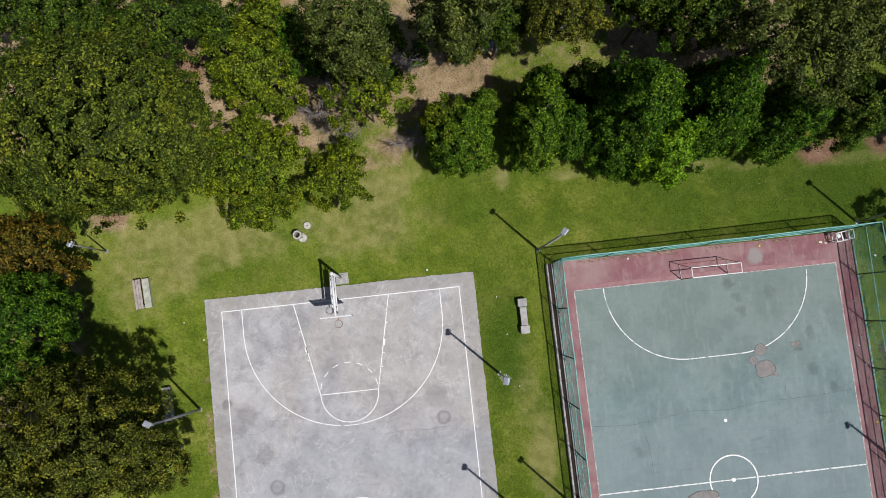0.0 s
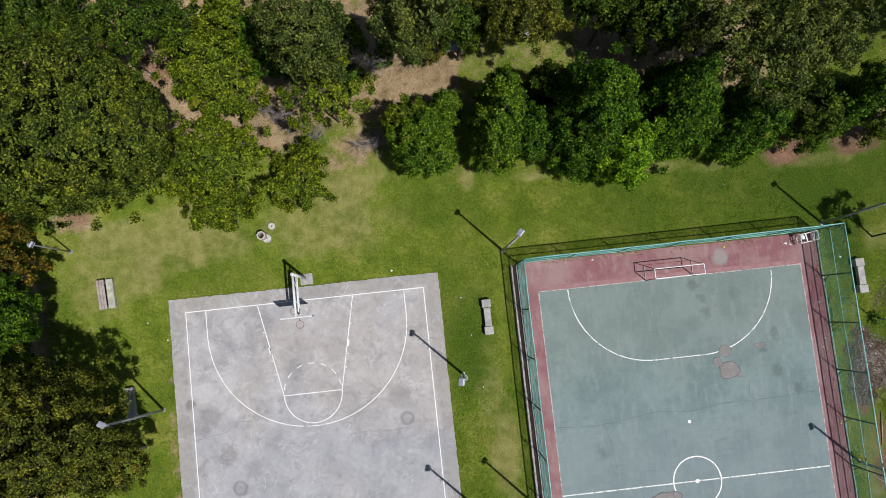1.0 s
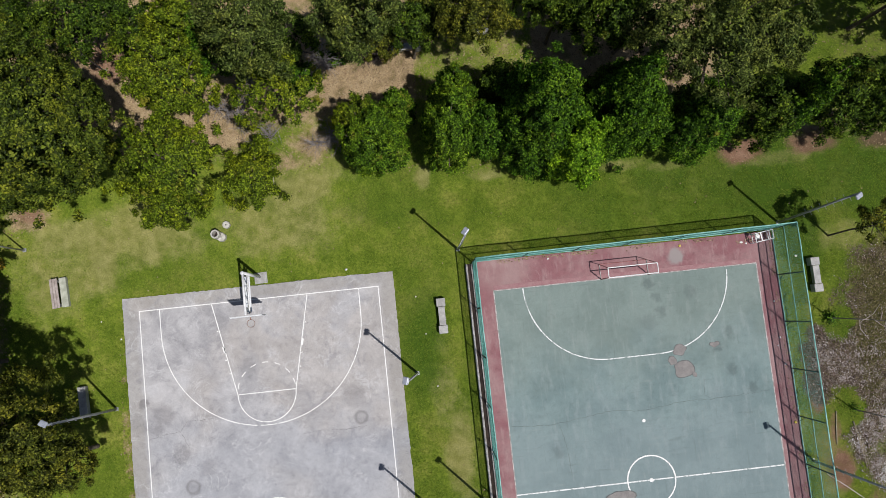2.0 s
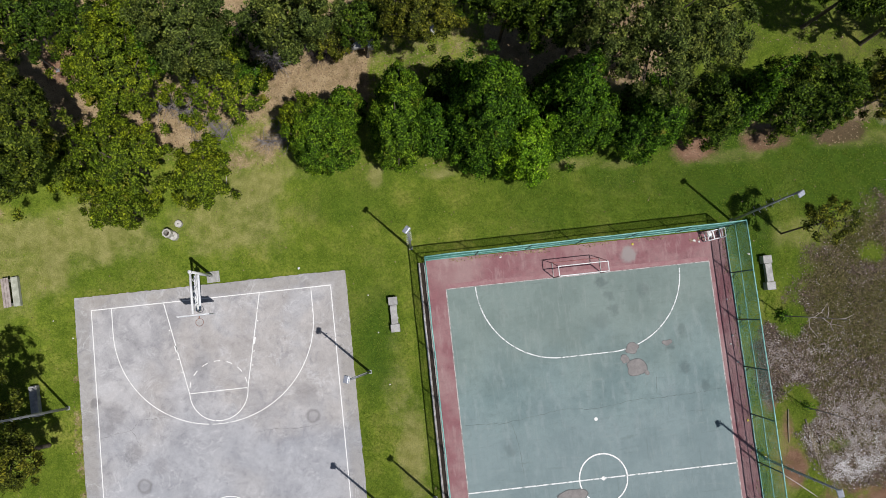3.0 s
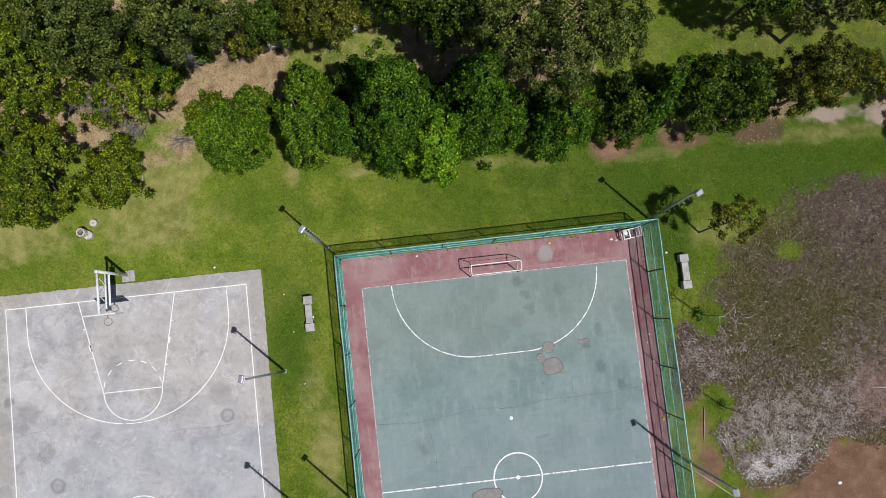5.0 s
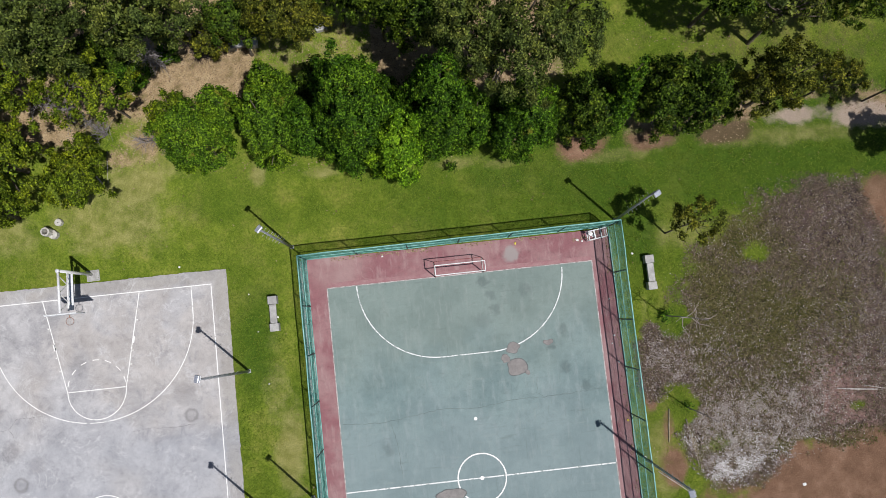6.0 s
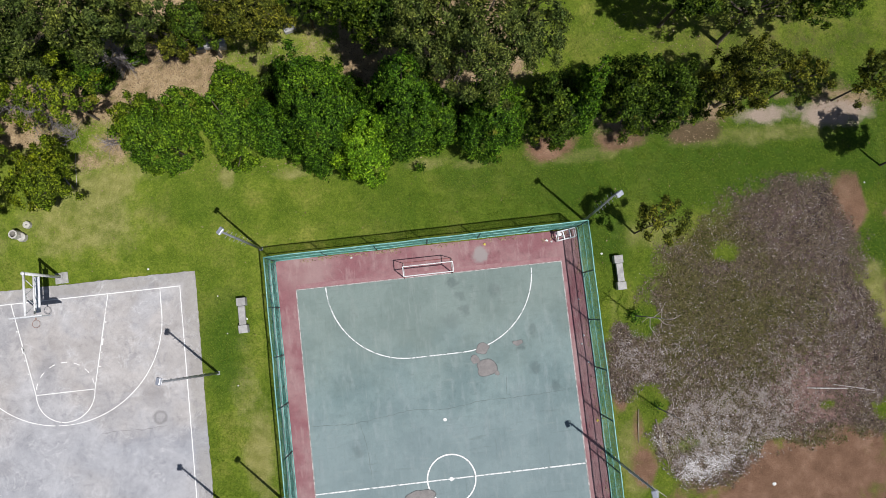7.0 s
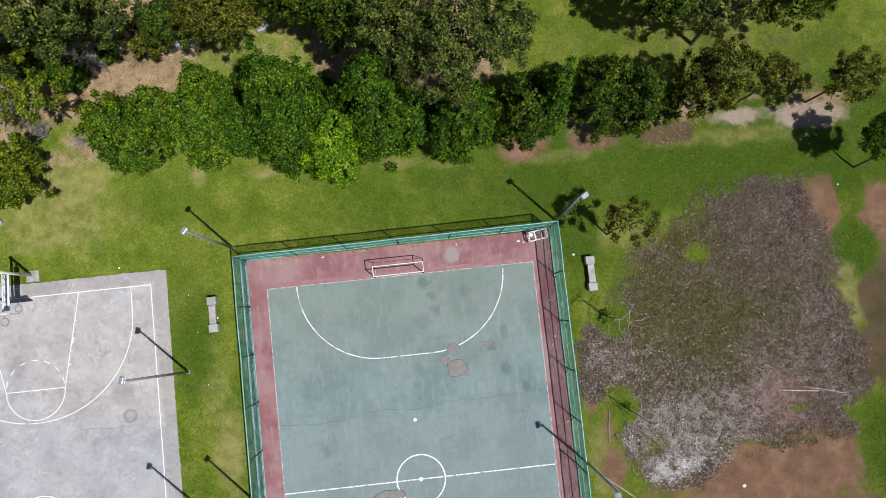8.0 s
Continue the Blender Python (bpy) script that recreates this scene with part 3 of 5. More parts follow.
def chaff_at(x, y):
    """How thickly pale chips and bleached stalks lie on the field."""
    mound = lambda cx, cy, sx, sy: np.exp(-(((x - cx) / sx) ** 2 + ((y - cy) / sy) ** 2))
    south = 0.75 * mound(39.6, -12.4, 3.4, 2.0) + 0.55 * mound(42.6, -11.8, 3.0, 1.9) + 0.9 * mound(39.2, -14.6, 2.2, 0.9)
    west = 0.32 * mound(35.4, -7.6, 1.4, 1.9) + 0.3 * mound(37.8, -8.5, 2.4, 2.4)
    east = 0.22 * mound(49.5, -7.6, 2.0, 3.4) + 0.5 * mound(50.2, -11.9, 0.7, 1.1) + 0.2 * mound(45.5, -8.4, 2.2, 1.8)
    return np.clip(0.19 + south + west + east, 0, 1) * np.clip(0.35 + 1.3 * fbm(x, y, 1.1), 0.3, 1.3)


def white_at(x, y):
    """White broken plaster at the south-west corner of the field."""
    mound = lambda cx, cy, sx, sy: np.exp(-(((x - cx) / sx) ** 2 + ((y - cy) / sy) ** 2))
    return (1.35 * mound(38.2, -15.0, 1.0, 0.6) + 1.05 * mound(39.9, -14.6, 1.3, 0.6) + 0.4 * mound(41.7, -14.2, 1.0, 0.5) + 0.35 * mound(36.3, -12.7, 0.7, 0.5) + 0.12 * mound(38.0, -11.4, 0.9, 0.7) + 0.16 * mound(40.4, -13.2, 2.0, 1.2)) * np.clip(3.2 * fbm(x, y, 1.2) - 1.0, 0, 1.2)


def lush_at(x, y):
    """Deep green lawn, its colour also darkened for the dimmer view: north-east of the painted court."""
    east = np.clip((x - 12) / 20, 0, 1) * np.clip((y - 0.5) / 2, 0, 1) * np.clip((10.5 - y) / 3, 0, 1)
    spots = blobs(x, y, (10.2, -4.5, 1.3, 2.6, 0.8), (52.7, -2.2, 1.5, 2.0, 1), (53, -15, 2, 3, 1), (46, 4.0, 7, 1.6, 1), (36.0, -5.9, 1.2, 1.3, 0.5), (34.6, 0.5, 2, 2, 0.9), (9.5, 6, 3, 2, 0.5), (-9.6, 3.4, 1.2, 0.8, 0.4))
    return np.clip(np.maximum(0.88 * east, spots) + 0.5 * (fbm(x, y, 0.5) - 0.5), 0, 1)


def paved(x, y):
    return ((np.abs(x) < 8.48) & (y < 0.84) & (y > -29.0)) | ((x > 13.0) & (x < 33.1) & (y < 1.05) & (y > -29.0))


def under_slab(x, y):
    return ((np.abs(x) < 8.25) & (y < 0.6) & (y > -28.7)) | ((x > 13.0) & (x < 32.7) & (y < 0.65) & (y > -28.4))


# ---- ground: one sheet to the horizon ----
def ground_axis(low, high, step):
    far = np.array([2, 5, 12, 30, 80, 200, 600, 2000.0])
    return np.concatenate([low - far[::-1], np.arange(low, high + 0.01, step), high + far])


def build_ground():
    gx, gy = ground_axis(-28, 62, 0.25), ground_axis(-24, 24, 0.25)
    x, y = [a.ravel() for a in np.meshgrid(gx, gy)]
    z = -0.06 + 0.05 * (fbm(x, y, 0.5) - 0.5) - 0.01
    z = np.where(under_slab(x, y), -0.12, z)
    z = np.where((x > 12.85) & (x < 13.8) & (y < 1.0), -0.2, z)
    i = np.arange(len(x)).reshape(len(gy), len(gx))
    faces = np.stack([i[:-1, :-1], i[:-1, 1:], i[1:, 1:], i[1:, :-1]], -1).reshape(-1, 4)
    me = bulk("ground", np.stack([x, y, z], -1), faces, GROUND)
    me.polygons.foreach_set("use_smooth", [True] * len(me.polygons))
    for name, area in (("litter", litter_at), ("dirt", dirt_at), ("pale", pale_at), ("dry", dry_at), ("weeds", weeds_at), ("olive", olive_at), ("lush", lush_at), ("chaff", chaff_at), ("white", white_at)):
        me.attributes.new(name, "FLOAT", "POINT").data.foreach_set("value", area(x, y).astype(np.float32))
    return tagged(new("ground", me), "mown green lawn with dry patches, leaf litter and bare brown earth", "ground", kind="structure")


build_ground()


# ---- the two courts ----
def slab(name, x0, x1, y0, y1, top, bottom, rough, material):
    """A concrete slab with an uneven broken edge."""
    corners = ((x0, y0), (x1, y0), (x1, y1), (x0, y1))
    edge = [p for a, b in zip(corners, corners[1:] + corners[:1]) for p in along(a, b, 0.11)[:-1]]
    broken = lambda a, b: rough * (2.2 * (float(wave(a, b, 0.37)) - 0.5) + 3.4 * (float(wave(a, b, 4.3)) - 0.5) + random.uniform(-0.5, 0.5))
    edge = [(x + broken(x, y), y + broken(x + 40, y + 9)) for x, y in edge]
    n = len(edge)
    verts = [(x, y, top) for x, y in edge] + [(x, y, bottom) for x, y in edge]
    s = Shape().add(verts, [tuple(range(n))] + [(i, i + n, (i + 1) % n + n, (i + 1) % n) for i in range(n)])
    ob = new(name, s.mesh(name))
    ob.data.materials.append(material)
    return ob


def line(court, points, width, material, z, closed=False, name="line"):
    """A painted line; each lies a little over the last, so that none shares a plane with another."""
    z += 0.0007 * (len(court.children) % 12)
    return part(name, Shape().strip(points, width, z, closed), material, court)


def basketball_court():
    court = slab("basketball_court", -8.53, 8.5, -29.0, 0.86, 0.0, -0.25, 0.016, COURT)
    tagged(court, "weathered light grey concrete basketball court with white lines", "court", kind="structure")
    z, w = 0.004, 0.058
    ln = lambda pts, width=w, closed=False: line(court, pts, width, WHITE_LINE, z, closed)
    ln(along((-7.53, 0), (7.53, 0)))
    ln(along((-7.5, -0.04), (-7.5, -28.1))), ln(along((7.5, -0.04), (7.5, -28.1)))
    ln(along((-7.5, -14.06), (7.5, -14.06)))
    ln(arc(0, -14.06, 1.8, 0, 354, 60), w, True)
    ln([(-6.25, -0.04), (-6.25, -0.8)] + arc(0, -1.575, 6.25, 180, 263, 50), 0.055)
    ln(arc(0, -1.575, 6.25, 265, 274, 6), 0.045)
    ln(arc(0, -1.575, 6.25, 275, 360, 50) + [(6.25, -0.8), (6.25, -0.04)], 0.055)
    ln(along((-3, -0.04), (-1.8, -5.84))), ln(along((3, -0.04), (1.8, -5.84)))
    ln(along((-1.76, -5.8), (1.76, -5.8)))
    ln(arc(0, -5.84, 1.8, 180, 360, 30))
    for k in range(7):
        ln(arc(0, -5.76, 1.8, 8 + 25 * k, 20 + 25 * k, 5), 0.055)
    # lane marks
    for side in (-1, 1):
        for d, length, width in ((1.75, 0.1, 0.06), (2.75, 0.4, 0.12), (3.6, 0.1, 0.06), (4.45, 0.1, 0.06)):
            f = d / 5.8
            x, y = side * (3 - 1.2 * f + 0.06), -d
            ln([(x, y), (x + side * (-0.207 * length if d == 2.75 else 0.1), y - (length if d == 2.75 else 0.0))], width)
    # cracks
    for pts in (((-7.48, -7.98), (-6.6, -7.75), (-5.59, -7.68), (-5.2, -7.3), (-5.01, -7.04), (-4.2, -7.1), (-3.25, -7.07)), ((-5.5, -7.7), (-5.2, -8.3), (-4.9, -8.8)), ((-4.4, -7.05), (-4.3, -6.5)), ((2.0, -8.6), (3.2, -8.5), (4.6, -8.62), (6.2, -8.5))):
        line(court, [(x + random.uniform(-0.04, 0.04), y + random.uniform(-0.04, 0.04)) for a, b in zip(pts, pts[1:]) for x, y in along(a, b, 0.12)[:-1]], 0.016, CRACK, z, name="crack")
    # concrete pad under the basket post
    part("pad", Shape().box((0.8, 0.7, 0.1), pose(0.2, 1.3, -0.115, 0, 0, 2)), CONCRETE, court, "small grey concrete footing pad")
    return court


def painted_court():
    court = slab("painted_court", 13.6, 32.9, -28.6, 0.88, 0.0, -0.25, 0.01, MAROON)
    tagged(court, "worn five-a-side court with faded maroon border and grey-green playing field", "court", kind="structure")
    part("field", Shape().add([(14.72, -26.47, 0.004), (31.68, -26.47, 0.004), (31.68, -1.05, 0.004), (14.72, -1.05, 0.004)], [(0, 1, 2, 3)]), GREEN, court, "faded grey-green painted playing surface")
    z = 0.009
    line(court, along((14.74, -1.1), (14.74, -26.4), 0.25), 0.07, FAINT_LINE, z)
    line(court, along((31.66, -1.1), (31.66, -26.4), 0.25), 0.07, FAINT_LINE, z)
    line(court, along((14.72, -1.06), (31.68, -1.06), 0.25), 0.06, FAINT_LINE, z)
    line(court, along((14.75, -13.76), (31.6, -13.76), 0.25), 0.08, WORN_LINE, z)
    line(court, arc(23.2, -13.77, 1.5, 0, 354, 60), 0.085, WHITE_LINE, z + 0.004, True)
    line(court, arc(21.6, -1.1, 5.0, 180, 270, 40) + [(22.5, -6.1), (23.4, -6.1), (24.7, -6.1)] + arc(24.7, -1.1, 5.0, 272, 285, 8), 0.07, WORN_LINE, z)
    line(court, arc(24.7, -1.1, 5.0, 289, 358, 34), 0.07, WORN_LINE, z)
    for x, y, r in ((23.19, -10.12, 0.11), (23.2, -13.77, 0.13)):
        part("spot", Shape().add([(x + r * math.cos(a), y + r * math.sin(a), z + 0.008) for a in np.linspace(0, 2 * math.pi, 16)[:-1]], [tuple(range(15))]), WHITE_LINE, court)
    # ring marks on the border
    line(court, arc(17.35, -0.35, 0.36, 0, 300, 24), 0.04, PINK, z)
    # peeled patches, each with a dark lifted rim
    patches = ((26.1, -7.25, 0.44, 1.35), (26.0, -5.98, 0.38, 1.1), (25.5, -6.65, 0.26, 0.9), (26.78, -7.62, 0.14, 1.0), (21.15, -14.7, 0.6, 1.4), (28.25, -5.9, 0.17, 1.7))
    for k, (x, y, r, sx) in enumerate(patches):
        for name, grow, mat, dz in (("peel_rim", 1.09, PEEL_EDGE, 0.012 + 0.003 * k), ("peeled_patch", 1.0, PEELED, 0.0135 + 0.003 * k)):
            rim = []
            for a in np.linspace(0, 2 * math.pi, 37)[:-1]:
                q = r * grow * (0.62 + 0.75 * float(wave(x * 3 + 1.3 * math.cos(a), y * 3 + 1.3 * math.sin(a), 1.0)))
                rim.append((x + sx * q * math.cos(a), y + q * math.sin(a), dz))
            part(name, Shape().add(rim, [tuple(range(36))]), mat, court)
    # faded pink band behind the goal line
    line(court, along((14.75, -0.88), (31.6, -0.88), 0.3), 0.28, PINK, 0.004, name="band")
    # long cracks
    for pts in (((14.9, -9.6), (17.35, -9.76), (19.2, -9.55), (21.0, -9.3), (23.2, -9.5), (25.8, -9.2), (28.0, -9.25), (31.5, -9.1)), ((27.3, -8.0), (27.2, -8.9), (27.7, -9.3)), ((17.9, -9.8), (18.2, -11.2), (18.3, -13.2))):
        line(court, [(x + random.uniform(-0.03, 0.03), y + random.uniform(-0.04, 0.04)) for a, b in zip(pts, pts[1:]) for x, y in along(a, b, 0.2)[:-1]], 0.03, FAINT_CRACK, z + 0.006, name="crack")
    # white kerb with an open drain along the west side
    part("kerb", Shape().box((0.14, 28.6, 0.3), pose(13.19, -13.5, -0.25)), CURB, court, "whitish concrete kerb")
    part("drain", Shape().box((0.3, 28.6, 0.1), pose(13.4, -13.5, -0.2), 0), SOIL, court, "dark open drain")
    part("kerb", Shape().box((0.1, 28.6, 0.28), pose(13.54, -13.5, -0.25)), CURB, court)
    part("kerb", Shape().box((0.08, 29.2, 0.27), pose(32.97, -14.0, -0.25)), CONCRETE, court)
    return court


basketball_court()
painted_court()


# ---- fence round the painted court ----
FENCE_H = 3.34


def fence_side(a, b, label):
    """Posts, three rails and wire netting between two corners."""
    a, b = Vector((*a, 0)), Vector((*b, 0))
    way, length = (b - a).normalized(), (b - a).length
    inward = way.cross((0, 0, 1))
    fence = thing("fence", Matrix.Translation(a), label, "fence", "court fence")
    bays = round(length / 3.05)
    post = Shape().tube([(0, 0, -0.3), (0, 0, FENCE_H)], 0.04, 8)
    post = post.mesh("post", True)
    post.materials.append(DARK_POST)
    for i in range(bays + 1):
        part("post", post, DARK_POST, fence).location = way * (length * i / bays)
    for z, r in ((0.12, 0.03), (1.67, 0.03), (FENCE_H, 0.04)):
        pts = [way * t + Vector((0, 0, z + random.uniform(-0.02, 0.02))) + inward * random.uniform(-0.02, 0.02) for t in np.linspace(0, length, bays * 2 + 1)]
        part("rail", Shape().tube(pts, r, 8), TEAL, fence, "", True)
    for i in range(bays):
        p = way * (length * i / bays)
        brace = Shape().tube([p + Vector((0, 0, 0.9)), p + way * 0.35 + Vector((0, 0, 0.02))], 0.02, 6)
        part("brace", brace, DARK_POST, fence)
    # diagonal wires, both ways, as thin three-sided rods
    pitch, rise, thick = 0.11, FENCE_H, 0.0042
    verts, faces, tri = [], [], [(0, 0.0), (0.87, 1.5), (-0.87, 1.5)]
    for lean in (-1, 1):
        for s in np.arange(-rise, length + rise, pitch):
            lo, hi = (s, s + rise) if lean > 0 else (s + rise, s)
            z0, z1, t0, t1 = 0.05, rise, lo, hi
            if min(t0, t1) > length or max(t0, t1) < 0:
                continue
            slope = (z1 - z0) / (t1 - t0)
            c0, c1 = min(max(t0, 0), length), min(max(t1, 0), length)
            z0, z1 = z0 + (c0 - t0) * slope, z0 + (c1 - t0) * slope
            base = len(verts)
            for t, z in ((c0, z0), (c1, z1)):
                for u, v in tri:
                    verts.append(tuple(way * (t + thick * u) + inward * (thick * (v - 0.75)) + Vector((0, 0, z))))
            faces += [(base, base + 1, base + 4, base + 3), (base + 1, base + 2, base + 5, base + 4), (base + 2, base, base + 3, base + 5)]
    part("netting", bulk("netting", np.array(verts), np.array(faces), TEAL_WIRE), TEAL_WIRE, fence, "teal coated chain-link netting")
    return fence


FENCE_LABEL = "tall teal steel fence with rails and chain-link netting"
fence_side((13.6, 0.9), (32.93, 1.02), FENCE_LABEL)
fence_side((13.6, 0.9), (13.6, -28.7), FENCE_LABEL)
fence_side((32.93, 1.02), (32.93, -28.7), FENCE_LABEL)


# ---- floodlight poles ----
def lamp_post(x, y, height, facing, rungs, reach=0.16, lean=(0, 0), pegs=None):
    post = thing("lamp_post", pose(x, y, -0.06), "grey galvanised floodlight pole with climbing pegs" if rungs else "shorter grey pole with one square floodlight", "lamp post", "floodlight poles")
    part("base_plate", Shape().box((0.24, 0.24, 0.05), pose(0, 0, 0)), STEEL, post)
    part("pole", Shape().tube([(0, 0, 0.04), (0.5 * lean[0], 0.5 * lean[1], height * 0.5), (*lean, height)], [0.085, 0.072, 0.055] if rungs else [0.055, 0.045, 0.035], 12), STEEL, post, "", True)
    side = Vector((math.cos(radians(facing + 90)), math.sin(radians(facing + 90)), 0))
    out = side if pegs is None else Vector((math.cos(radians(pegs)), math.sin(radians(pegs)), 0))
    if rungs:
        for k in range(13):
            z = height - 0.7 - 0.42 * k
            o = Vector((lean[0] * z / height, lean[1] * z / height, z))
            part("rung", Shape().tube([o, o + out * (0.24 if k % 2 else -0.24)], 0.012, 6), STEEL, post)
    front = Vector((math.cos(radians(facing)), math.sin(radians(facing)), 0))
    top = Vector((*lean, height))
    part("bracket", Shape().tube([top - side * 0.18, top + side * 0.18], 0.025, 6).tube([top - Vector((0, 0, 0.1)), top + front * reach * 0.85 + Vector((0, 0, 0.05))], 0.03, 6), STEEL, post)
    m = Matrix.Translation(top + front * reach + Vector((0, 0, 0.02))) @ pose(0, 0, 0, 0, 0, facing) @ pose(0, 0, 0, 0, 28)
    lamp = part("floodlight", Shape().box((0.3, 0.4, 0.13), m, 0.035), HOUSING, post, "pale square floodlight housing")
    part("lamp_glass", Shape().box((0.23, 0.32, 0.02), m @ pose(0.01, 0, -0.02), 0), LAMP_GLASS, lamp)
    return post


lamp_post(12.77, 1.8, 9.1, 138, True, 0.06, (0.1, 0.05))
lamp_post(33.48, 1.38, 9.0, -60, True, 0.1, (-0.16, 0.36), 110)
lamp_post(33.45, -13.7, 8.6, 190, True)
lamp_post(9.42, -5.68, 8.75, 165, True, 0.12, (-0.28, 0.34), 205)
lamp_post(9.55, -14.05, 8.9, 165, True, 0.12, (-0.25, 0.3))
lamp_post(12.7, -13.8, 8.9, 138, True, 0.08, (0.1, 0.05))
lamp_post(-9.33, -5.86, 9.0, 60, True, 0.1, (0.23, 0.31))
lamp_post(-14.4, 4.6, 4.3, 150, False)
lamp_post(-8.65, 15.65, 4.8, 120, False)


# ---- basket ----
def basketball_hoop():
    hoop = thing("basketball_hoop", pose(0.12, 1.38, 0), "white steel basketball post with trussed arm and board", "basketball hoop")
    part("post", Shape().tube([(0, 0, 0), (0, 0, 4.2)], [0.1, 0.085], 14), WHITE_PAINT, hoop, "", True)
    part("cap", Shape().tube([(0, 0, 4.2), (0, 0, 4.26)], [0.12, 0.1], 14), WHITE_PAINT, hoop, "", True)
    part("base_plate", Shape().box((0.34, 0.34, 0.03)), CONCRETE, hoop)
    upper = ((0, 0, 4.15), (0, -2.42, 4.2))
    lower = ((0, 0, 3.1), (0, -2.3, 3.2))
    part("upper_arm", Shape().tube(upper, 0.075, 10), WHITE_PAINT, hoop, "", True)
    part("lower_arm", Shape().tube(lower, 0.05, 10), WHITE_PAINT, hoop, "", True)
    for k in range(4):
        y0, y1 = -0.25 - 0.52 * k, -0.25 - 0.52 * (k + 1)
        a, b = (4.17, 3.13) if k % 2 == 0 else (3.13, 4.17)
        part("truss_bar", Shape().tube([(0, y0, a), (0, y1, b)], 0.025, 6), WHITE_PAINT, hoop)
    part("stay", Shape().box((0.34, 2.15, 0.05), pose(-0.22, -1.15, 2.35, -3, 0, 0)), BOARD, hoop, "wide pale stay plate")
    board = part("backboard", Shape().box((1.82, 0.05, 1.15), pose(0, -2.5, 3.05)), BOARD, hoop, "white rectangular backboard")
    part("board_frame", Shape().box((1.86, 0.03, 0.05), pose(0, -2.46, 4.2)).box((1.86, 0.03, 0.05), pose(0, -2.46, 3.05)), WHITE_PAINT, board)
    part("ring", Shape().ring((0, -2.9, 3.1), 0.225, 0.014).tube([(0, -2.68, 3.1), (0, -2.5, 3.1)], 0.03, 6), RING_PAINT, hoop, "thin rusty ring")
    net = Shape()
    for k in range(12):
        a, b = 2 * math.pi * k / 12, 2 * math.pi * (k + 1) / 12
        for p, q in ((a, b), (b, a)):
            net.tube([(0.22 * math.cos(p), -2.9 + 0.22 * math.sin(p), 3.09), (0.15 * math.cos(q), -2.9 + 0.15 * math.sin(q), 2.72)], 0.004, 3)
    part("net", net, NET, hoop, "worn cord net")
    return hoop


basketball_hoop()


# ---- goal and a small white rack on the painted court ----
def goal():
    g = thing("goal", pose(21.62, -1.06, 0.012), "small five-a-side goal with white top frame and reddish feet", "goal")
    w, r = 3.05, 0.032
    part("crossbar", Shape().tube([(0, 0, 2.1), (w, 0, 2.1)], r, 8), WHITE_PAINT, g)
    part("back_bar", Shape().tube([(0, 0.6, 2.1), (w, 0.6, 2.1)], 0.03, 8), WHITE_PAINT, g)
    for x in (0, w):
        part("post", Shape().tube([(x, 0, 0), (x, 0, 2.1)], r, 8), RED_PAINT, g)
        part("top_bar", Shape().tube([(x, 0, 2.1), (x, 0.6, 2.1)], 0.03, 8), WHITE_PAINT, g)
        part("ground_bar", Shape().tube([(x, 0, 0.03), (x, 0.95, 0.03)], 0.03, 8), FAINT_LINE, g)
        part("back_stay", Shape().tube([(x, 0.6, 2.1), (x, 0.95, 0.03)], 0.022, 8), RED_PAINT, g)
    part("back_ground_bar", Shape().tube([(0, 0.95, 0.03), (w, 0.95, 0.03)], 0.022, 8), RED_PAINT, g)
    return g


def rack():
    g = thing("metal_rack", pose(31.5, 0.2, 0.0, 0, 0, 8), "white tubular metal frame leaning in the fence corner", "rack")
    for z in (0.35, 0.85):
        s = Shape()
        for a, b in (((0, 0), (1.15, 0)), ((1.15, 0), (1.2, 0.55)), ((1.2, 0.55), (0.05, 0.55)), ((0.05, 0.55), (0, 0))):
            s.tube([(*a, z), (*b, z)], 0.03, 6)
        part("frame_rail", s, WHITE_PAINT, g)
    for x, y in ((0, 0), (1.15, 0), (1.2, 0.55), (0.05, 0.55)):
        part("leg", Shape().tube([(x, y, 0), (x, y, 0.85)], 0.028, 6), WHITE_PAINT, g)
    for x in (0.4, 0.8):
        part("slat", Shape().box((0.08, 0.52, 0.03), pose(x, 0.27, 0.84)), WHITE_PAINT, g)
    return g


goal()
rack()


# ---- benches, stools ----
def bench(x, y, turn, length=2.2):
    b = thing("bench", pose(x, y, -0.06, 0, 0, turn), "grey concrete bench with a slab seat on two end blocks", "bench", "concrete benches")
    for s in (-1, 1):
        part("end_block", Shape().box((0.56, 0.5, 0.56), pose(0, s * (length / 2 - 0.25), 0), 0.02), CONCRETE, b)
    part("seat", Shape().box((0.42, length - 1.04, 0.12), pose(0, 0, 0.42), 0.015), CONCRETE, b)
    part("rib", Shape().box((0.3, length - 1.06, 0.3), pose(0, 0, 0.1), 0.0), CONCRETE, b)
    return b


bench(11.32, -2.28, 0)
bench(35.22, -2.2, 0)
bench(10.8, 15.2, 92, 1.9)


def stepped_bench():
    b = thing("park_bench", pose(-12.25, 1.65, -0.06, 0, 0, 4), "old bench of wooden planks beside a mossy concrete slab", "bench")
    part("slab", Shape().box((0.42, 1.85, 0.3), pose(0.26, 0.02, 0), 0.02), CONCRETE_MOSSY, b, "mossy pale concrete slab")
    for s in (-0.75, 0.75):
        part("support", Shape().box((0.4, 0.16, 0.48), pose(-0.2, s, 0), 0.015), CONCRETE, b)
    for k in range(3):
        part("plank", Shape().box((0.15, 1.85, 0.05), pose(-0.36 + 0.165 * k, 0, 0.48), 0.01), WOOD, b)
    return b


stepped_bench()


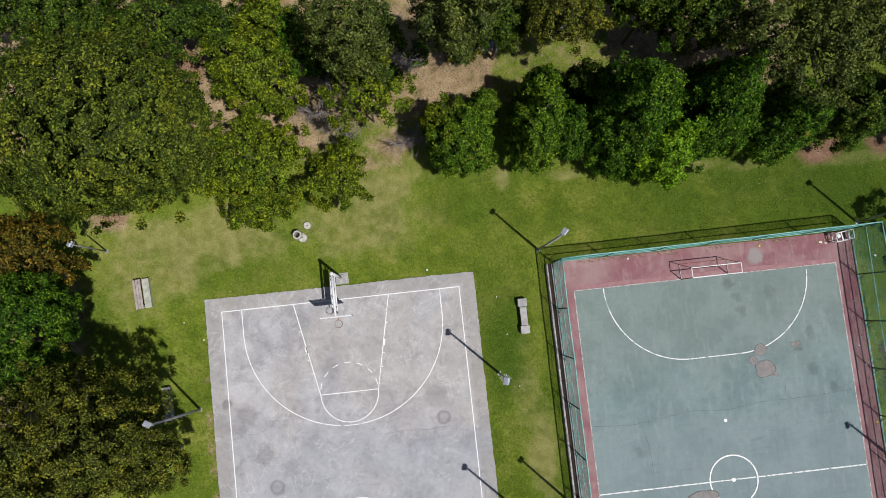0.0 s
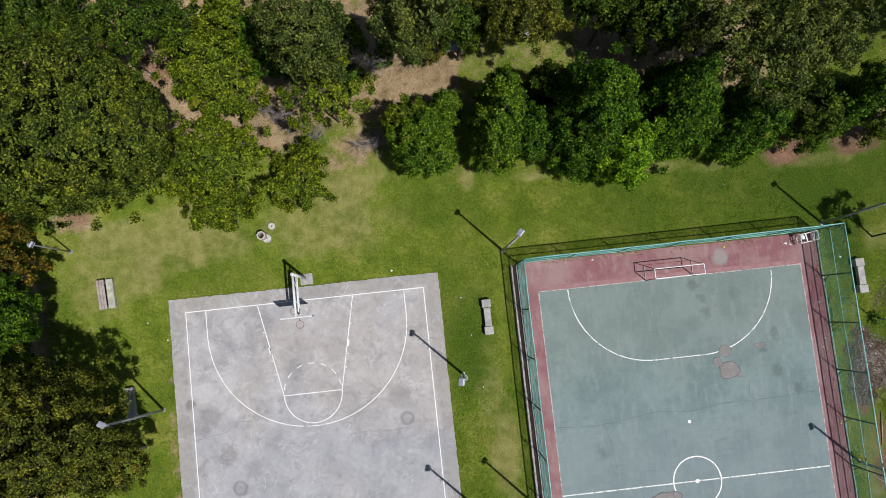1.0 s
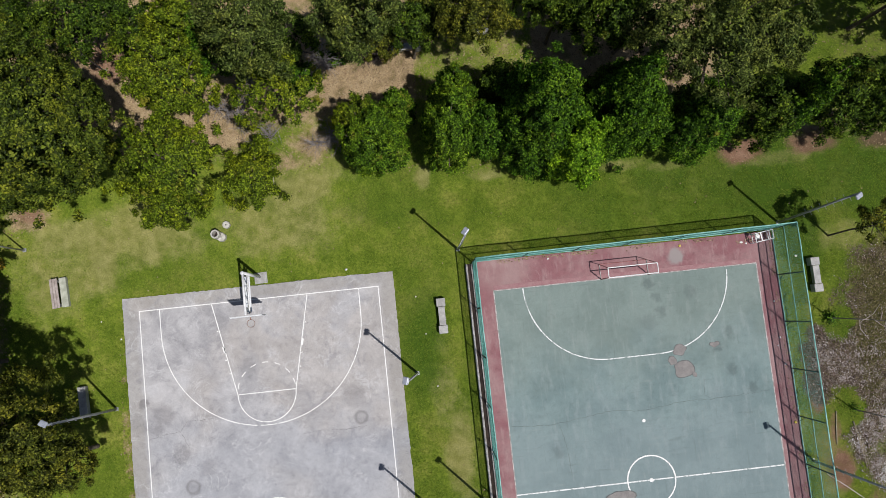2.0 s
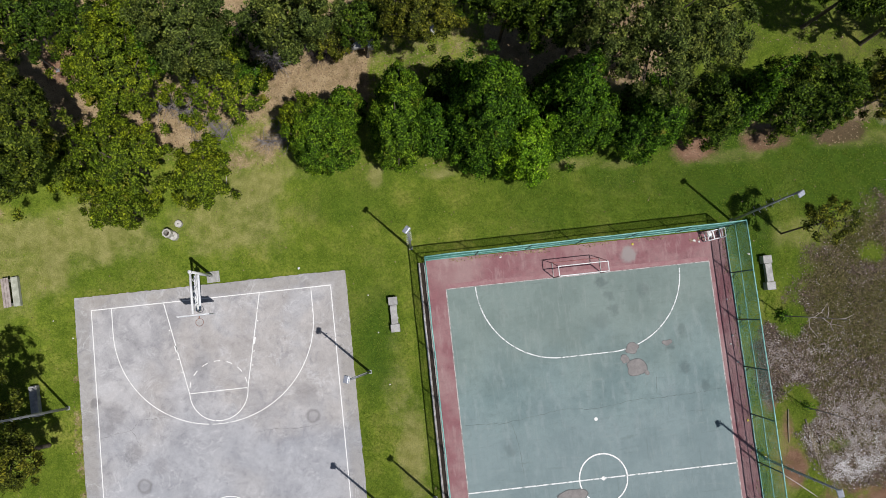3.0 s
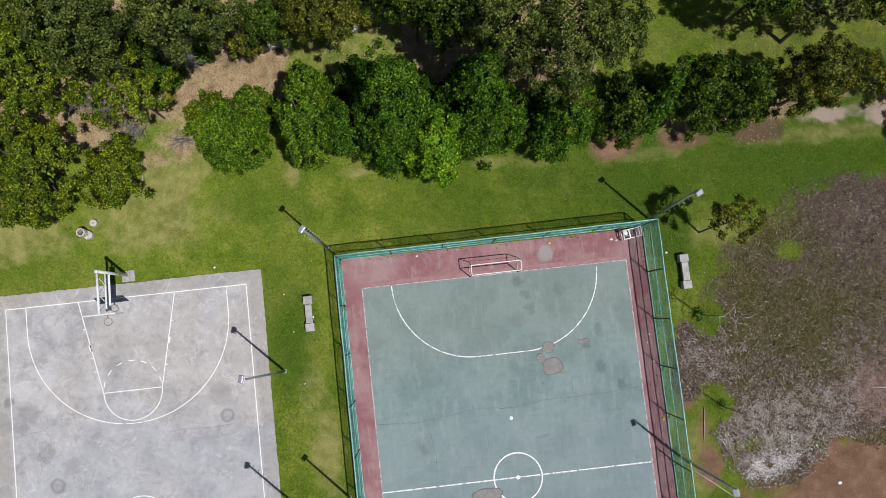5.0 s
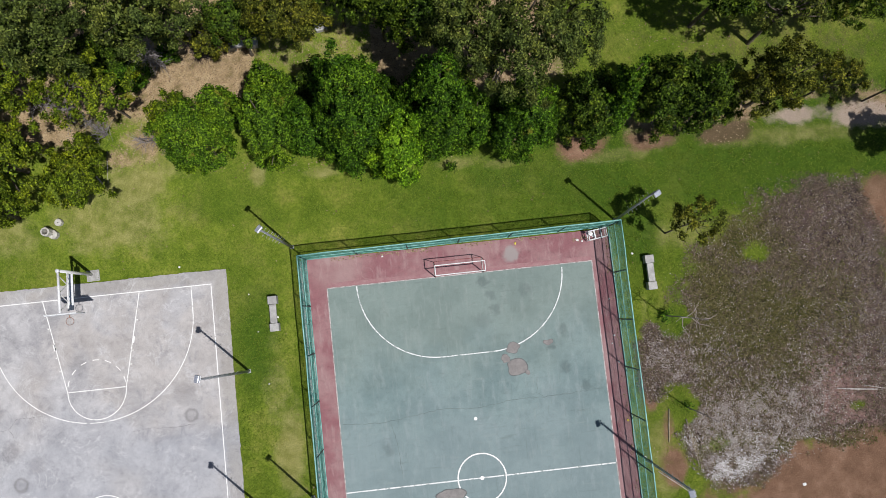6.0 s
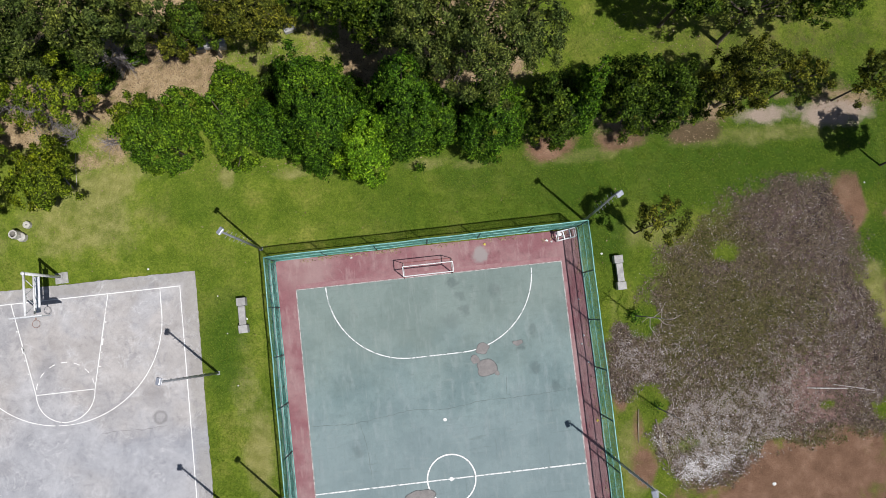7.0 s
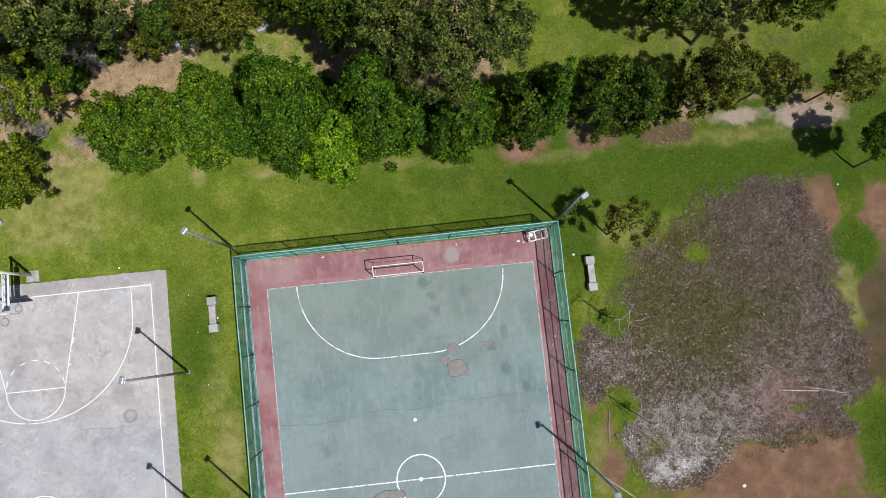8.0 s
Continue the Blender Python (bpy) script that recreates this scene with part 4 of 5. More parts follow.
def prism(radius, z0, z1, hole=0.0, sides=8):
    """An eight-sided block, with a round hole through its top if asked."""
    s, n = Shape(), sides
    ring = lambda r, z: [(r * math.cos(2 * math.pi * (k + 0.5) / n), r * math.sin(2 * math.pi * (k + 0.5) / n), z) for k in range(n)]
    depth = z1 - 0.8 * (z1 - z0)
    verts = ring(radius, z0) + ring(radius, z1 - 0.02) + ring(radius - 0.02, z1) + ring(max(hole, 0.01), z1) + ring(max(hole, 0.01), depth)
    faces = [(a * n + k, a * n + (k + 1) % n, (a + 1) * n + (k + 1) % n, (a + 1) * n + k) for a in range(4) for k in range(n)]
    return s.add(verts, faces + [tuple(range(4 * n, 5 * n))])


def stool(x, y, height, radius, hole, turn, label):
    b = thing("concrete_stool", pose(x, y, -0.06, 0, 0, turn), label, "stool", "eight-sided stools")
    part("block", prism(radius, 0, height, hole), CONCRETE_PALE, b)
    part("core", Shape().tube([(0, 0, 0), (0, 0, height * 0.3)], hole * 0.9, 10), SOIL, b, "dark earth in the hollow")
    return b


stool(-2.25, 4.28, 0.8, 0.29, 0.19, 10, "pale eight-sided concrete stool with a broad hollow")
stool(-2.0, 4.12, 0.34, 0.29, 0.05, 0, "low pale eight-sided concrete stool beside a taller one")
stool(-1.65, 4.87, 0.3, 0.24, 0.05, 20, "small pale eight-sided concrete block with a centre hole")


def simple_block(name, size, m, material, label, category):
    b = thing(name, m, label, category)
    part("body", Shape().box(size, None, 0.03), material, b)
    return b


simple_block("concrete_block", (0.75, 0.55, 0.4), pose(15.9, 15.9, -0.06, 0, 0, 12), CONCRETE, "grey concrete block at the edge of the wood", "block")
simple_block("concrete_slab", (0.5, 1.9, 0.4), pose(-11.2, -5.2, -0.06, 0, 0, 3), CONCRETE, "grey concrete slab bench in the shade of a tree", "bench")


# ---- trees ----
SPECIES = {  # leaf length, bough radius, boughs per square metre, leaves per bough, raggedness
    "broad": (0.16, 0.3, 3.2, 140, 0.05), "green": (0.155, 0.38, 2.1, 205, 0.14), "dark": (0.155, 0.44, 1.5, 230, 0.2), "lime": (0.155, 0.36, 2.1, 190, 0.27),
    "bright": (0.165, 0.4, 1.6, 220, 0.26), "fresh": (0.15, 0.36, 2.1, 210, 0.14), "olive": (0.14, 0.36, 2.1, 195, 0.18), "grey": (0.145, 0.42, 1.6, 215, 0.27), "russet": (0.165, 0.44, 1.3, 220, 0.28),
}


def blades(rng, p, out, length):
    """Small folded leaves at the places p, facing roughly out."""
    n = len(p)
    out = out / np.linalg.norm(out, axis=1, keepdims=True)
    tip = np.cross(out, rng.normal(size=(n, 3)))
    tip /= np.linalg.norm(tip, axis=1, keepdims=True)
    side = np.cross(out, tip)
    size = (length * rng.uniform(0.6, 1.3, n))[:, None]
    a, d = p - 0.5 * size * tip, p + 0.5 * size * tip - 0.1 * size * out
    b, c = p + 0.27 * size * side + 0.08 * size * out, p - 0.27 * size * side + 0.08 * size * out
    verts = np.stack([a, b, d, c], 1).reshape(-1, 3)
    k = 4 * np.arange(n)[:, None]
    return verts, np.concatenate([k + [0, 1, 2], k + [0, 2, 3]], 1).reshape(-1, 3)


def leaf_cloud(rng, boughs, per, length):
    """Leaves in tufts over the outer side of every bough (place, outward way, radius)."""
    at, way, radius = boughs
    n = len(at) * per
    tufts = max(6, per // 9)
    t_way = way[:, None, :] * 0.7 + rng.normal(size=(len(at), tufts, 3)) * 0.8
    t_way /= np.linalg.norm(t_way, axis=2, keepdims=True)
    t_at = at[:, None, :] + t_way * (radius[:, None] * rng.uniform(0.35, 1.18, (len(at), tufts)))[..., None]
    which = rng.integers(0, tufts, (len(at), per))
    row = np.arange(len(at))[:, None]
    p = t_at[row, which].reshape(-1, 3) + rng.normal(size=(n, 3)) * 0.085
    out = 0.6 * t_way[row, which].reshape(-1, 3) + 0.55 * np.repeat(way, per, 0) + 0.55 * rng.normal(size=(n, 3)) + np.array([0, 0, 0.45])
    return blades(rng, p, out, length)


def tree(species, x, y, zc, rx, ry, rz, label, density=1.0, foot=None, name="tree", trunk=None, cone=0.0):
    """A tree with its crown's centre and half sizes; cone: 0 for a round crown, 1 for a pointed one, wide near the ground."""
    rng = np.random.default_rng(int(1000 + abs(x) * 37 + abs(y) * 101))
    length, bough, per_m2, leaves, ragged = SPECIES[species]
    fx, fy = foot or (x + rng.uniform(-0.2, 0.2) * rx, y + rng.uniform(-0.2, 0.2) * ry)
    plant = thing(name, pose(fx, fy, -0.08), label, "bush" if name == "bush" else "tree", "trees round the lawn")
    off = np.array([x - fx, y - fy, zc + 0.08])
    r = (rx * ry) ** 0.5
    # the crown's profile: its half width at each height, and how steep its side is there
    low = -0.45 - 0.4 * cone
    level = np.linspace(low, 0.999, 200)
    point = np.clip((1 - level) / 1.45, 0, 1) ** 0.85 * np.clip((level + 1.0) / 0.3, 0.5, 1) ** 0.5
    width = (1 - cone) * np.sqrt(1 - level**2) + cone * point
    slope = -np.gradient(width * r, level * rz)
    skin = width * np.hypot(1, slope)
    share = np.cumsum(skin) / np.sum(skin)
    area = 2 * math.pi * r * rz * float(np.mean(skin)) * (0.999 - low)
    count = max(10, int(area * per_m2 * density))
    k = np.arange(count) + 0.5
    up = np.interp(1 - k / count, share, level) + rng.uniform(-0.04, 0.04, count)
    up = np.clip(up, low, 0.999)
    turn = 2.39996 * k + rng.uniform(-0.35, 0.35, count)
    flat, steep = np.interp(up, level, width), np.clip(np.interp(up, level, slope), -1.5, 6)
    way = np.stack([np.cos(turn), np.sin(turn), steep], -1)
    way /= np.linalg.norm(way, axis=1, keepdims=True)
    phase = rng.uniform(0, 6.28, 4)
    swell = 1 + ragged * (0.55 * np.sin(2 * turn + phase[0]) * flat + 0.5 * np.sin(3 * turn + phase[1] + 2 * up) + 0.45 * np.sin(5 * turn + phase[2] + 4 * up)) + rng.normal(size=count) * 0.4 * ragged
    size = bough * min(1.0, 0.45 + 0.25 * r) * rng.uniform(0.7, 1.35, count)
    spray = rng.random(count) < 0.9 * ragged
    swell = np.where(spray, swell * rng.uniform(1.08, 1.28, count), swell)
    size = np.where(spray, size * 0.62, size)
    reach = np.array([rx, ry, rz])
    shell = np.stack([flat * np.cos(turn), flat * np.sin(turn), up], -1)
    place = shell * reach * np.clip(swell, 0.55, 1.4)[:, None] - way * 0.55 * size[:, None] + off
    place[:, 2] = np.maximum(place[:, 2], 0.35)
    verts, faces = leaf_cloud(rng, (place, way, size), int(leaves * LEAF_AMOUNT), length)
    # shaded leaves inside the crown
    inner = max(40, int(1.1 * rx * ry * rz * 75 * density))
    pick = rng.integers(0, count, inner)
    w = way[pick]
    p = shell[pick] * reach * np.array([1, 1, 0.94]) * np.sqrt(rng.uniform(0.02, 0.62, inner))[:, None] + rng.normal(size=(inner, 3)) * 0.12 + off
    p[:, 2] = np.maximum(p[:, 2], 0.3)
    v2, f2 = blades(rng, p, w + np.array([0, 0, 0.8]), length * 1.7)
    verts, faces = np.concatenate([verts, v2]), np.concatenate([faces, f2 + len(verts)])
    part("crown", bulk("crown", verts, faces, LEAVES[species]), LEAVES[species], plant)
    thick = trunk or 0.05 + 0.04 * r
    fork = Vector((off[0] * 0.5, off[1] * 0.5, max(0.3, zc - 0.6 * rz)))
    mid = Vector((off[0] * 0.2 + rng.uniform(-0.1, 0.1), off[1] * 0.2 + rng.uniform(-0.1, 0.1), fork.z * 0.5))
    part("trunk", Shape().tube([(0, 0, -0.1), (0, 0, 0.15), mid, fork], [thick * 1.5, thick * 1.15, thick, thick * 0.8], 9), BARK, plant, "", True)
    for i in range(0, count, max(1, count // (6 if r < 1.2 else 11))):
        tip = Vector(place[i])
        bend = fork.lerp(tip, 0.5) + Vector((rng.uniform(-0.15, 0.15), rng.uniform(-0.15, 0.15), -0.1 * r))
        part("limb", Shape().tube([fork - Vector((0, 0, 0.1)), bend, tip], [thick * 0.55, thick * 0.38, thick * 0.14], 6), BARK, plant, "", True)
    return plant


def dead_shrub(x, y, radius, height, count, material, label, seed):
    """A leafless tangle of thin branches."""
    rng = random.Random(seed)
    plant = thing("bare_shrub", pose(x, y, -0.08), label, "shrub", "bare shrubs")
    for _ in range(7):
        s = Shape()
        a = rng.uniform(0, 6.28)
        lean, z = rng.uniform(0.3, 1.0) * radius, height * rng.uniform(0.6, 1.0)
        tip = Vector((lean * math.cos(a), lean * math.sin(a), z))
        mid = tip * 0.5 + Vector((rng.uniform(-0.2, 0.2), rng.uniform(-0.2, 0.2), 0.15 * z))
        s.tube([(0, 0, 0), mid, tip], [0.045, 0.03, 0.012], 5)
        for _ in range(count // 7):
            t = rng.uniform(0.3, 1.0)
            root = mid.lerp(tip, t) if rng.random() < 0.6 else mid * t
            b, l = rng.uniform(0, 6.28), rng.uniform(0.35, 0.9) * min(radius, 1.3)
            end = root + Vector((l * math.cos(b), l * math.sin(b), rng.uniform(-0.1, 0.35)))
            knee = root.lerp(end, 0.5) + Vector((rng.uniform(-0.1, 0.1), rng.uniform(-0.1, 0.1), 0.05))
            s.tube([root, knee, end], [0.016, 0.012, 0.006], 4)
        part("branch", s, material, plant)
    return plant


tree("broad", -9.9, 9.2, 10.8, 5.6, 4.1, 4.87, "large dense round tree with broad green leaves", 1.0, (-10.0, 12.2))
tree("russet", -17.6, 4.0, 4.1, 2.62, 2.62, 2.51, "tree with russet and olive leaves beside the lawn")
tree("green", -16.5, 0.7, 5.3, 2.47, 2.12, 3.23, "dense deep green hedge-row tree")
tree("green", -16.2, -2.3, 5.4, 2.0, 1.5, 2.8, "dense deep green hedge-row tree")
tree("olive", -13.5, -6.1, 7.2, 4.1, 3.6, 4.3, "olive green tree with small leaves")
tree("olive", -10.5, -7.7, 5.6, 1.8, 1.6, 2.8, "olive green tree with small leaves")
tree("olive", -17.0, -8.5, 5.6, 3.83, 2.58, 3.42, "olive green tree with small leaves")
tree("lime", -3.7, 8.3, 4.0, 2.75, 2.52, 2.47, "yellow-green leafy tree at the edge of the lawn")
tree("lime", -3.9, 5.6, 2.8, 1.60, 1.03, 1.71, "yellow-green leafy tree at the edge of the lawn")
tree("lime", -3.1, 13.5, 5.0, 2.30, 2.46, 3.04, "yellow-green leafy tree at the edge of the lawn")
tree("lime", 1.0, 7.2, 2.9, 1.49, 1.69, 1.79, "yellow-green leafy tree at the edge of the lawn")
tree("lime", 3.4, 11.0, 6.6, 2.0, 1.9, 1.6, "thin-crowned olive green tree with small leaves", 0.6, (3.2, 11.2), "tree", 0.06)
tree("dark", -15.2, 18.2, 5.0, 3.74, 1.82, 3.04, "dark green leafy tree")
tree("dark", -12.2, 17.5, 3.7, 1.69, 1.00, 2.26, "dark green leafy tree")
tree("dark", -4.7, 16.3, 4.5, 1.20, 1.30, 1.96, "dark green leafy tree")
tree("green", -0.6, 15.0, 4.1, 1.12, 1.71, 2.45, "dense deep green hedge-row tree")
tree("dark", 11.4, 14.7, 5.0, 1.34, 1.09, 2.02, "dark green leafy tree")
# dark leaves instead of olive: the wood's shade is put into the leaf colour
tree("dark", 20.1, 14.9, 5.6, 1.63, 1.16, 2.39, "dark green leafy tree of the wood")
tree("olive", 14.7, 14.3, 7.2, 2.0, 1.6, 2.6, "olive green tree of the wood with small leaves", 1.0, (14.7, 16.2))
tree("olive", 12.7, 15.6, 4.4, 1.5, 1.3, 2.4, "olive green tree with small leaves")
tree("dark", 17.6, 15.7, 6.2, 1.5, 1.2, 2.6, "dark green leafy tree of the wood")
tree("dark", -8.0, 17.0, 5.0, 2.94, 1.73, 3.04, "dark green leafy tree")
tree("lime", -2.0, 16.6, 5.4, 1.17, 1.80, 2.59, "yellow-green leafy tree at the edge of the lawn")
tree("grey", 3.0, 12.8, 11.0, 1.98, 1.87, 4.03, "tall grey-green tree of the wood", 1.0, (3.0, 15.8), "tree", 0.07)
tree("dark", 4.3, 14.6, 5.0, 1.3, 1.1, 2.0, "dark green leafy tree")
tree("grey", 8.4, 12.3, 13.0, 1.75, 1.6, 2.9, "tall grey-green tree of the wood", 1.0, (9.2, 15.2), "tree", 0.06)
# enlarged and given dark leaves to deepen the shade of the wood
tree("dark", 22.0, 14.3, 6.2, 2.16, 1.05, 3.80, "dark green leafy tree", 1.0, (22.0, 16.1))
tree("grey", 27.2, 9.9, 10.6, 2.1, 2.5, 3.4, "tall grey-green tree of the wood", 0.85, (27.4, 13.2))
tree("grey", 30.0, 10.3, 10.0, 1.35, 1.6, 2.5, "tall thin-crowned grey-green tree of the wood", 0.7, (29.4, 13.0))
tree("grey", 24.4, 10.8, 9.6, 1.7, 1.9, 3.2, "tall grey-green tree of the wood", 0.9, (24.3, 13.6))
tree("dark", 22.6, 13.2, 7.0, 1.7, 1.7, 3.0, "dark green leafy tree of the wood", 1.0, (22.6, 14.8))
tree("grey", 8.3, 13.9, 8.6, 1.78, 1.20, 3.36, "tall grey-green tree of the wood", 1.0, (8.3, 15.7))
tree("dark", 2.1, 14.2, 2.2, 1.92, 0.90, 2.25, "low dark leafy bush beside the path", 1.0, None, "bush")
tree("olive", 9.4, 14.9, 2.7, 1.16, 1.03, 1.79, "low olive leafy bush beside the path", 1.0, None, "bush")
tree("green", 6.5, 14.8, 1.5, 0.64, 0.64, 0.96, "low green leafy bush beside the path", 1.0, None, "bush")
tree("green", 3.9, 13.3, 1.5, 1.20, 0.78, 1.50, "low green leafy bush beside the path", 1.0, None, "bush")
# another olive crown coloured dark for the shade it stands in
tree("dark", 19.8, 14.6, 6.6, 1.72, 0.92, 2.36, "dark green leafy tree of the wood", 1.0, (19.8, 16.2))
tree("fresh", 8.4, 8.2, 4.6, 1.8, 1.8, 3.5, "fresh mid-green hedge-row tree", cone=0.45)
tree("lime", 7.5, 9.3, 4.5, 1.25, 1.3, 2.3, "yellow-green crown at the end of the hedge row", cone=0.2)
tree("fresh", 9.9, 10.2, 3.6, 0.95, 1.15, 2.6, "small fresh green hedge-row tree", cone=0.5)
tree("fresh", 12.9, 8.7, 4.6, 1.6, 2.2, 3.8, "fresh mid-green hedge-row tree", cone=0.45)
tree("fresh", 13.1, 10.6, 4.4, 1.25, 1.2, 3.4, "fresh mid-green hedge-row tree", cone=0.5)
tree("green", 14.9, 8.4, 3.6, 1.15, 1.7, 2.9, "dense deep green hedge-row tree", cone=0.4)
# shaded crown piece between two hedge trees; its shade is in the dark leaf colour
tree("dark", 16.0, 10.9, 3.6, 1.2, 1.2, 2.9, "dark green leafy tree in the hedge row", cone=0.3)
tree("green", 18.0, 8.7, 5.9, 2.7, 3.1, 6.2, "tall pointed deep green hedge-row tree", cone=0.8)
tree("bright", 20.2, 6.6, 4.3, 1.5, 1.95, 3.3, "bright light green young tree", cone=0.3)
tree("green", 22.8, 8.7, 5.5, 2.4, 2.75, 5.9, "tall pointed deep green hedge-row tree", cone=0.75)
tree("green", 24.9, 8.0, 3.4, 1.0, 1.5, 2.6, "dense deep green hedge-row tree", cone=0.3)
tree("green", 27.8, 7.8, 4.2, 2.15, 2.2, 3.9, "dense deep green hedge-row tree", cone=0.6)
tree("dark", 31.7, 8.0, 3.9, 1.7, 2.1, 3.2, "dark green leafy tree in the hedge row", cone=0.35)
tree("green", 33.0, 7.9, 5.4, 1.05, 1.5, 5.0, "narrow pointed green tree with a yellowish tip", cone=0.75)
tree("dark", 36.3, 8.4, 4.3, 1.8, 1.9, 3.6, "dark green leafy tree in the hedge row", cone=0.5)
tree("dark", 38.0, 7.7, 4.7, 1.35, 1.75, 4.2, "dark green pointed tree in the hedge row", cone=0.65)
tree("dark", 40.6, 7.7, 1.7, 0.8, 0.8, 1.5, "low dark leafy bush under the hedge row", 1.0, None, "bush")
tree("olive", 42.9, 8.2, 5.4, 1.35, 1.75, 3.1, "olive green tree with small leaves", 0.75)
tree("olive", 41.6, 7.9, 4.6, 1.2, 1.6, 2.3, "thin-crowned olive tree in the hedge row", 0.6)
tree("olive", 46.2, 7.8, 4.9, 1.35, 1.25, 1.5, "thin-crowned olive tree with a bare slanting trunk", 0.6, (46.1, 7.9), "tree", 0.06)
tree("olive", 50.9, 7.4, 5.0, 1.45, 1.35, 1.7, "thin-crowned brownish tree with a bare slanting trunk", 0.75, (50.7, 7.5), "tree", 0.06)
tree("green", 52.6, 3.8, 5.1, 1.28, 1.28, 1.94, "dense deep green hedge-row tree", 0.9, (53.2, 2.9), "tree", 0.06)
tree("olive", 36.5, 0.3, 5.8, 1.4, 1.15, 1.2, "thin-crowned yellow-green tree standing alone on the lawn", 0.6, (36.6, 0.2), "tree", 0.05)
tree("dark", 40.4, 13.4, 6.2, 2.0, 1.5, 2.2, "dark green leafy tree beyond the hedge row")
tree("grey", 43.6, 12.1, 6.0, 2.39, 1.37, 1.50, "thin-crowned tall grey-green tree of the wood", 0.5)
tree("dark", 47.5, 12.3, 6.2, 2.22, 1.23, 3.80, "dark green leafy tree", 1.0, (47.5, 14.1))
dead_shrub(-0.3, 12.0, 2.1, 3.4, 190, TWIG, "leafless grey shrub with tangled twigs", 1)
dead_shrub(5.1, 9.6, 1.6, 2.4, 120, TWIG, "leafless grey shrub at the edge of the lawn", 2)
dead_shrub(8.8, 15.2, 1.3, 1.6, 220, DARK_TWIG, "heap of dark brown dead branches", 3)
dead_shrub(5.7, 14.3, 2.1, 4.6, 230, TWIG, "leafless grey shrub in the wood", 4)
dead_shrub(1.6, 10.2, 1.2, 2.2, 70, TWIG, "leafless grey shrub under an olive tree", 5)


def sapling(x, y, height, lean, shoots, label):
    plant = thing("sapling", pose(x, y, -0.06), label, "sapling", "slender saplings")
    part("stem", Shape().tube([(0, 0, -0.05), (lean[0] * 0.4, lean[1] * 0.4, height * 0.5), (*lean, height)], [0.04, 0.03, 0.012], 6), TWIG, plant)
    for k in range(7):
        z = height * (0.45 + 0.07 * k)
        turn, out = 2.4 * k + x, 1.15 - 0.08 * k
        root = Vector((lean[0] * z / height, lean[1] * z / height, z))
        part("branch", Shape().tube([root, root + Vector((0.5 * out * math.cos(turn), 0.5 * out * math.sin(turn), 0.2)), root + Vector((out * math.cos(turn + 0.3), out * math.sin(turn + 0.3), 0.55))], [0.024, 0.018, 0.01], 5), WOOD, plant)
    rng = np.random.default_rng(int(x * 10))
    w = rng.normal(size=(shoots, 3)) * np.array([0.22, 0.22, 0.16])
    verts, faces = blades(rng, w + np.array([0, 0, 0.35]), w + np.array([0, 0, 0.5]), 0.16)
    part("foot_leaves", bulk("foot_leaves", verts, faces, LEAVES["green"]), LEAVES["green"], plant, "green shoots at the foot")
    return plant


sapling(35.87, -5.02, 7.0, (0.1, -0.2), 220, "slender bare sapling with green shoots at its foot")
sapling(36.49, -10.85, 6.1, (-0.3, 0.0), 50, "thin bare sapling standing in a green tuft")


# ---- sticks and litter on the ground ----
def stick(a, b, r, material, label):
    a, b = Vector((*a, 0)), Vector((*b, 0))
    mid = (b - a) * 0.5 + Vector((random.uniform(-0.03, 0.03), random.uniform(-0.03, 0.03), 0.02))
    ob = new("stick", Shape().tube([(0, 0, 0), mid, b - a], [r, r, r * 0.7], 6).mesh("stick", True))
    ob.data.materials.append(material)
    ob.location = a + Vector((0, 0, -0.05 + r))
    return tagged(ob, label, "stick", "loose sticks")


stick((46.2, -10.75), (49.05, -11.1), 0.045, PALE_STICK, "long bleached stick lying on dry weeds")
stick((47.9, -10.72), (50.5, -11.4), 0.03, PALE_STICK, "thin bleached stick lying across another")
stick((35.36, -10.85), (35.1, -12.9), 0.04, BAMBOO, "brown bamboo pole lying beside the fence")
stick((36.35, -11.6), (36.8, -14.5), 0.05, BAMBOO, "weathered bamboo pole at the edge of the rubble")
stick((36.6, -11.9), (36.95, -14.7), 0.035, BAMBOO, "weathered bamboo pole at the edge of the rubble")
stick((0.8, 7.63), (1.33, 6.91), 0.05, PALE_STICK, "short white post lying on the lawn")
stick((1.53, 7.1), (1.6, 9.2), 0.015, PALE_STICK, "thin pale line lying on the lawn")
stick((34.2, -14.6), (36.4, -16.4), 0.025, PALE_STICK, "thin pale rod lying in the grass")


def scrap(x, y, z, size, material, label):
    n = 7
    rim = [(size * random.uniform(0.6, 1.2) * math.cos(a), size * random.uniform(0.6, 1.2) * math.sin(a), random.uniform(0, 0.03)) for a in np.linspace(0, 6.28, n + 1)[:-1]]
    s = Shape().add(rim + [(0, 0, 0.06)] + [(p[0] * 0.9, p[1] * 0.9, -0.02) for p in rim], [(i, (i + 1) % n, n) for i in range(n)] + [(i, n + 1 + i, n + 1 + (i + 1) % n, (i + 1) % n) for i in range(n)])
    ob = new("litter_scrap", s.mesh("litter_scrap"))
    ob.data.materials.append(material)
    ob.location = (x, y, z + 0.02)
    return tagged(ob, label, "litter", "litter scraps")


